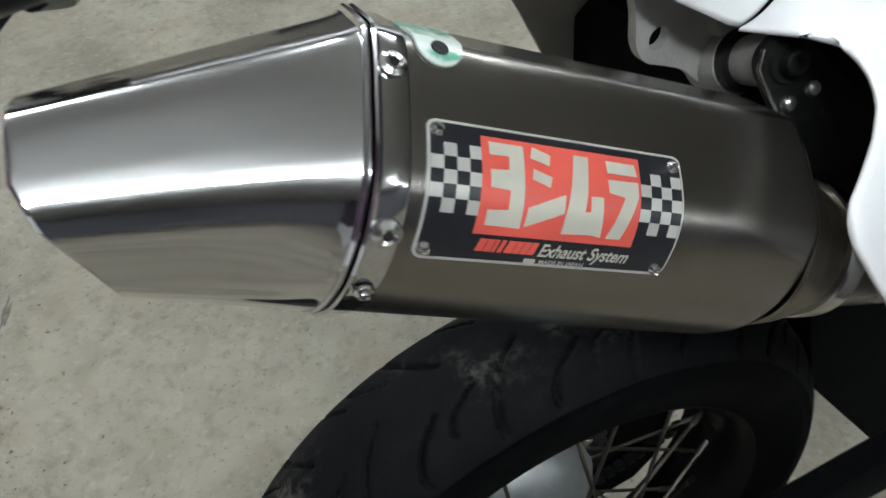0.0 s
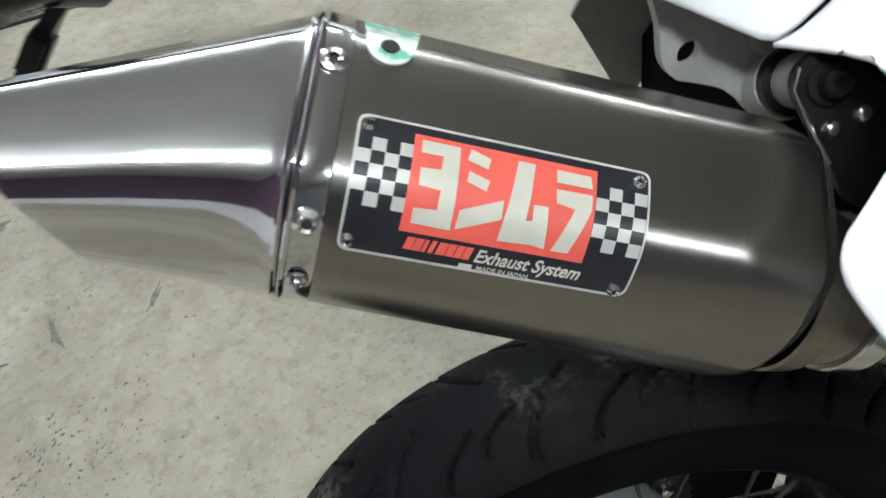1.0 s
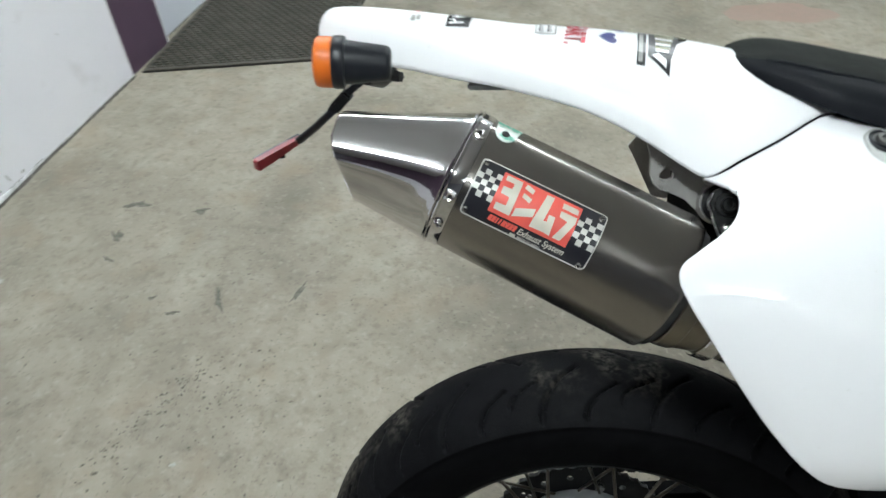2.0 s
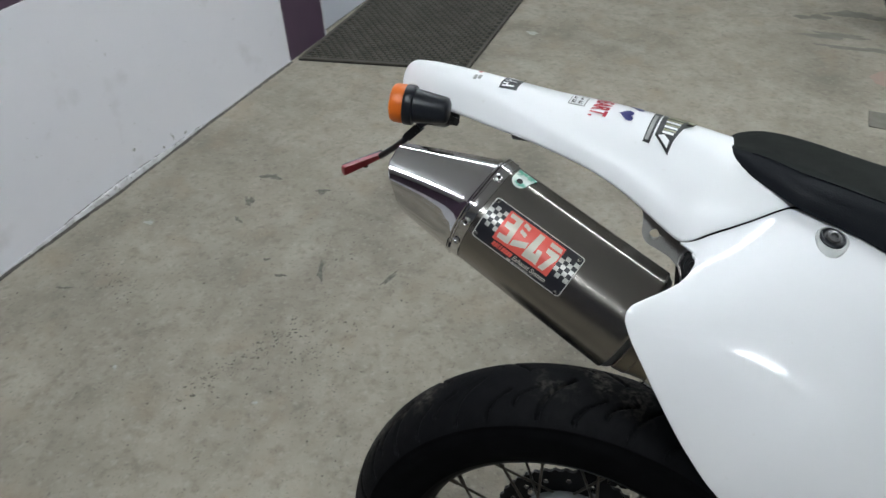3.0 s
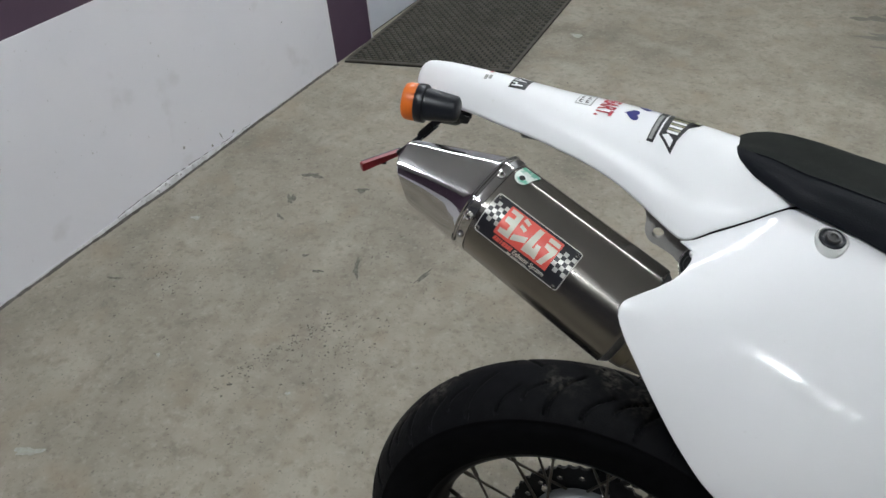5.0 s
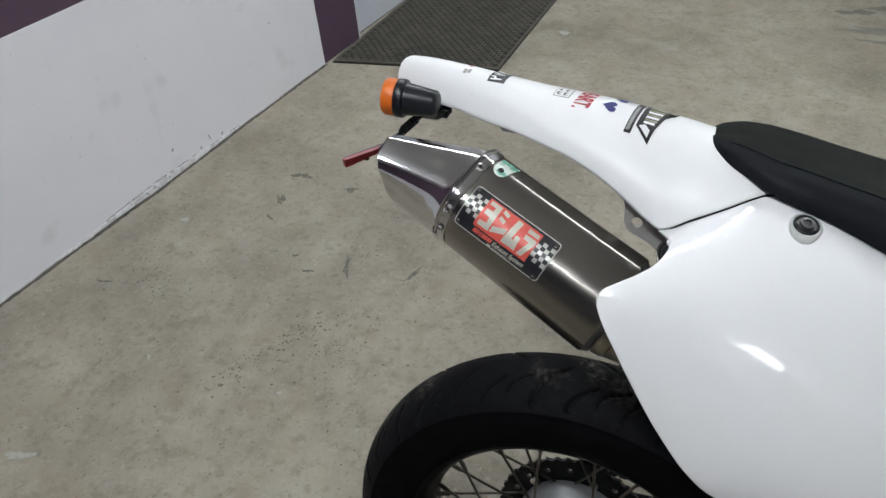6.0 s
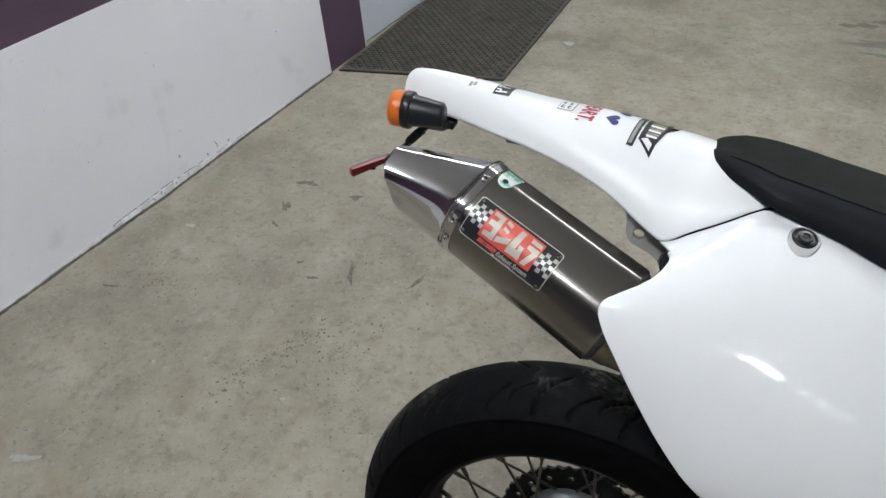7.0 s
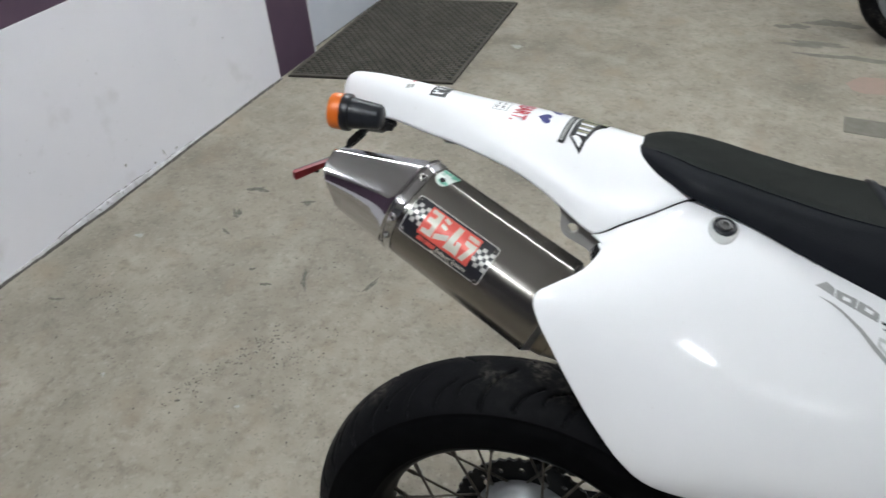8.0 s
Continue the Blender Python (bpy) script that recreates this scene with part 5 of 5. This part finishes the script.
panel_decal("graphic_bar", GRAPHIC_GREY, [(0.250, 0.5505), (0.262, 0.5460), (0.271, 0.5415), (0.280, 0.5355), (0.289, 0.5295), (0.300, 0.5200), (0.318, 0.5050), (0.340, 0.4860), (0.340, 0.4810), (0.318, 0.5005), (0.299, 0.5165), (0.288, 0.5270), (0.279, 0.5338), (0.270, 0.5400), (0.261, 0.5450)], lift=0.0010)
panel_decal("graphic_bar", GRAPHIC_PALE, [(0.305, 0.5240), (0.330, 0.5130), (0.330, 0.5105), (0.3065, 0.5210), (0.3065, 0.5185), (0.318, 0.5085), (0.3165, 0.5075), (0.304, 0.5175)], lift=0.0010)
panel_decal("graphic_bar", INK_BLACK, [(0.3055, 0.5345), (0.345, 0.5190), (0.345, 0.5165), (0.306, 0.5325)], [(0.307, 0.5300), (0.345, 0.5145), (0.345, 0.5125), (0.308, 0.5285)], lift=0.0010)

# strap across the seat
rows = []
for x, dx in ((0.303, 0), (0.3045, 0), (0.312, 0), (0.3135, 0)):
    h, zt = seat_ring(x)
    lift = 0.0 if x in (0.303, 0.3135) else 0.003
    ring = [(x + 0.03 * k / 6, y, z) for k, (y, z) in zip((6, 4, 2, 1, 0.5, 0.2, 0), h)]
    full = [(a, -b, c) for a, b, c in ring] + [(x, 0, zt)] + [(a, b, c) for a, b, c in reversed(ring)]
    c = Vector((x, 0, zt - 0.04))
    rows.append([Vector(p) + (Vector(p) - c).normalized() * (lift + 0.001) for p in full])
piece("seat_strap", bm_loft(rows, False), BLACK_PLASTIC, seat, "black strap across the seat")

# ---- marks on floor and wall ----
def blot(seed, rx, ry, turn, n=26, rough=0.35):
    r = random.Random(seed)
    ph = [r.uniform(0, 6.28) for _ in range(4)]
    out = []
    for k in range(n):
        a = 2 * math.pi * k / n
        f = 1 + rough * (0.5 * math.sin(2 * a + ph[0]) + 0.35 * math.sin(3 * a + ph[1]) + 0.3 * math.sin(5 * a + ph[2]) + 0.2 * math.sin(9 * a + ph[3]))
        x, y = rx * f * math.cos(a), ry * f * math.sin(a)
        out.append((x * math.cos(turn) - y * math.sin(turn), x * math.sin(turn) + y * math.cos(turn)))
    return out


def floor_mark(seed, x, y, rx, ry, turn, mat, label, group, rough=0.45, h=0.0012):
    o = blot(seed, rx, ry, radians(turn), rough=rough)
    bm = bmesh.new()
    low = [bm.verts.new((a, b, -0.001)) for a, b in o]
    top = [bm.verts.new((a * 0.96, b * 0.96, h)) for a, b in o]
    bm.faces.new(top)
    for i in range(len(o)):
        bm.faces.new((low[i], low[(i + 1) % len(o)], top[(i + 1) % len(o)], top[i]))
    ob = thing("floor_patch", bm, mat, label, "floor stain", group, smooth=False)
    ob.location = (x, y, 0)
    return ob


DARK, PALE = "dark greasy stain or painted shade on the concrete floor", "pale paint spot on the concrete floor"
for k, (x, y, rx, ry, turn) in enumerate(((0.0, 0.0, 0.009, 0.030, 34), (-0.17, -0.018, 0.006, 0.008, 0), (-0.096, -0.058, 0.016, 0.005, 10), (-0.40, 0.33, 0.026, 0.016, 10), (-0.385, 0.19, 0.010, 0.030, 40),
                                          (-0.36, 0.10, 0.006, 0.016, 60), (-0.20, 0.325, 0.024, 0.009, 10), (0.19, 0.05, 0.005, 0.035, -15), (-0.62, -0.335, 0.016, 0.005, 20))):
    floor_mark(k, x, y, rx, ry, turn, STAIN_DARK, DARK, "dark floor stains", 0.8, 0.0008)
for k, (x, y, rx, ry, turn) in enumerate(((-0.606, -0.018, 0.013, 0.010, 30), (-0.335, -0.832, 0.030, 0.012, 30), (0.031, 1.71, 0.028, 0.016, 10), (0.10, -0.44, 0.006, 0.005, 0), (-0.28, -0.49, 0.005, 0.006, 0))):
    floor_mark(40 + k, x, y, rx, ry, turn, STAIN_LIGHT, PALE, "pale floor spots", 0.5, 0.0008)
# crumbled cracks: fields of small pits
def pits(seed, n, place):
    r = random.Random(seed)
    bm = bmesh.new()
    for k in range(n):
        x, y = place(r)
        s = r.uniform(0.0008, 0.0027)
        o = blot(seed * 50 + k, s * r.uniform(0.8, 1.8), s, r.uniform(0, 3.1), 9, 0.6)
        bm.faces.new([bm.verts.new((x + a, y + b_, 0.0007)) for a, b_ in o])
    return thing("floor_pits", bm, STAIN_PIT, "field of small dark pits in the concrete", "floor pits", kind="stuff", smooth=False)


def along_crack(r):
    t = r.random()
    return -0.075 + 0.14 * t + r.gauss(0, 0.016), -0.50 + 0.32 * t + r.gauss(0, 0.016)


pits(3, 120, along_crack)
pits(4, 60, lambda r: (-0.54 + r.gauss(0, 0.075), -0.27 + r.gauss(0, 0.045)))
pits(5, 90, lambda r: (0.13 + r.gauss(0, 0.06), -0.25 + r.gauss(0, 0.07)))
pits(6, 240, lambda r: (r.uniform(-0.75, 0.45), r.uniform(-0.9, 0.6)))
pits(7, 90, lambda r: (r.uniform(-0.05, 1.5), r.uniform(0.6, 2.2)))
floor_mark(60, 1.60, 1.82, 0.20, 0.105, 5, STAIN_PINK, "faded pinkish patch on the concrete floor", "faded floor patches", 0.25, 0.0006)
# by the parked wheel: its contact shadow and stains, painted on as dark patches
for k, (x, y, rx, ry) in enumerate(((1.25, 2.15, 0.13, 0.03), (1.40, 2.05, 0.16, 0.025), (1.16, 2.33, 0.07, 0.03), (1.33, 2.42, 0.09, 0.05))):
    floor_mark(70 + k, x, y, rx, ry, 5, STAIN_SHADE_SOFT, DARK, "dark floor stains", 0.6, 0.0006)
patch = thing("floor_plate", bm_box((0.26, 0.118, 0.003), (1.508, 1.452, 0.0015), 0.001, pose(0, 0, 0, 0, 0, 0)), STAIN_SHADE_SOFT, "weathered grey-brown metal plate let into the floor", "floor plate", smooth=False)
# chips of paint on the wall
for k, (y, z, ry, rz) in enumerate(((0.184, 0.089, 0.005, 0.005), (0.35, 0.045, 0.002, 0.016), (0.30, 0.03, 0.005, 0.004), (0.41, 0.028, 0.006, 0.004), (0.781, 0.298, 0.003, 0.003))):
    o = blot(200 + k, ry, rz, 0.3)
    bm = bmesh.new()
    bm.faces.new([bm.verts.new((WALL_X + 0.0012, y + a, z + b)) for a, b in o])
    thing("wall_scuff", bm, SCUFF_GREY, "small grey scuff on the white wall", "wall scuff", "wall scuffs", smooth=False)

# ---- second motorcycle's wheel, parked further off ----
def parked_wheel():
    R, C, X, Y = 0.295, 0.05, 1.64, 2.26
    e = empty("parked_motorcycle_wheel", pose(X, Y, 0, 0, 0, 4), "black tyred wheel of another parked motorcycle", "motorcycle wheel")
    prof = [(R - C + C * math.cos(p), C * math.sin(p)) for p in np.linspace(-1.9, 1.9, 24)]
    part("tyre", bm_lathe(prof, 96, (0, 0, R), (0, 1, 0), close=True), RUBBER, e, "black rubber tyre")
    part("rim", bm_lathe([(0.225, -0.035), (0.228, -0.032), (0.215, -0.02), (0.205, 0.0), (0.215, 0.02), (0.228, 0.032), (0.225, 0.035), (0.20, 0.02), (0.192, 0.0), (0.20, -0.02)], 80, (0, 0, R), (0, 1, 0), close=True), HUB_SILVER, e, "silver rim")
    part("hub", bm_lathe([(0.012, -0.07), (0.045, -0.05), (0.045, -0.02), (0.03, 0.0), (0.045, 0.02), (0.045, 0.05), (0.012, 0.07)], 40, (0, 0, R), (0, 1, 0)), HUB_SILVER, e)
    for k in range(10):
        a = 2 * math.pi * k / 10
        part("rim_spoke", bm_tube([Vector((0.03 * math.cos(a), 0, R + 0.03 * math.sin(a))), Vector((0.205 * math.cos(a), 0, R + 0.205 * math.sin(a)))], 0.008, 8), HUB_SILVER, e)
    for s in (-1, 1):
        part("fork_leg", bm_tube([(0, s * 0.075, R - 0.02), (-0.02, s * 0.075, R + 0.1), (0.14, s * 0.075, R + 0.5)], 0.02, 16), BLACK_STEEL, e, "black fork leg")
    return e


parked_wheel()
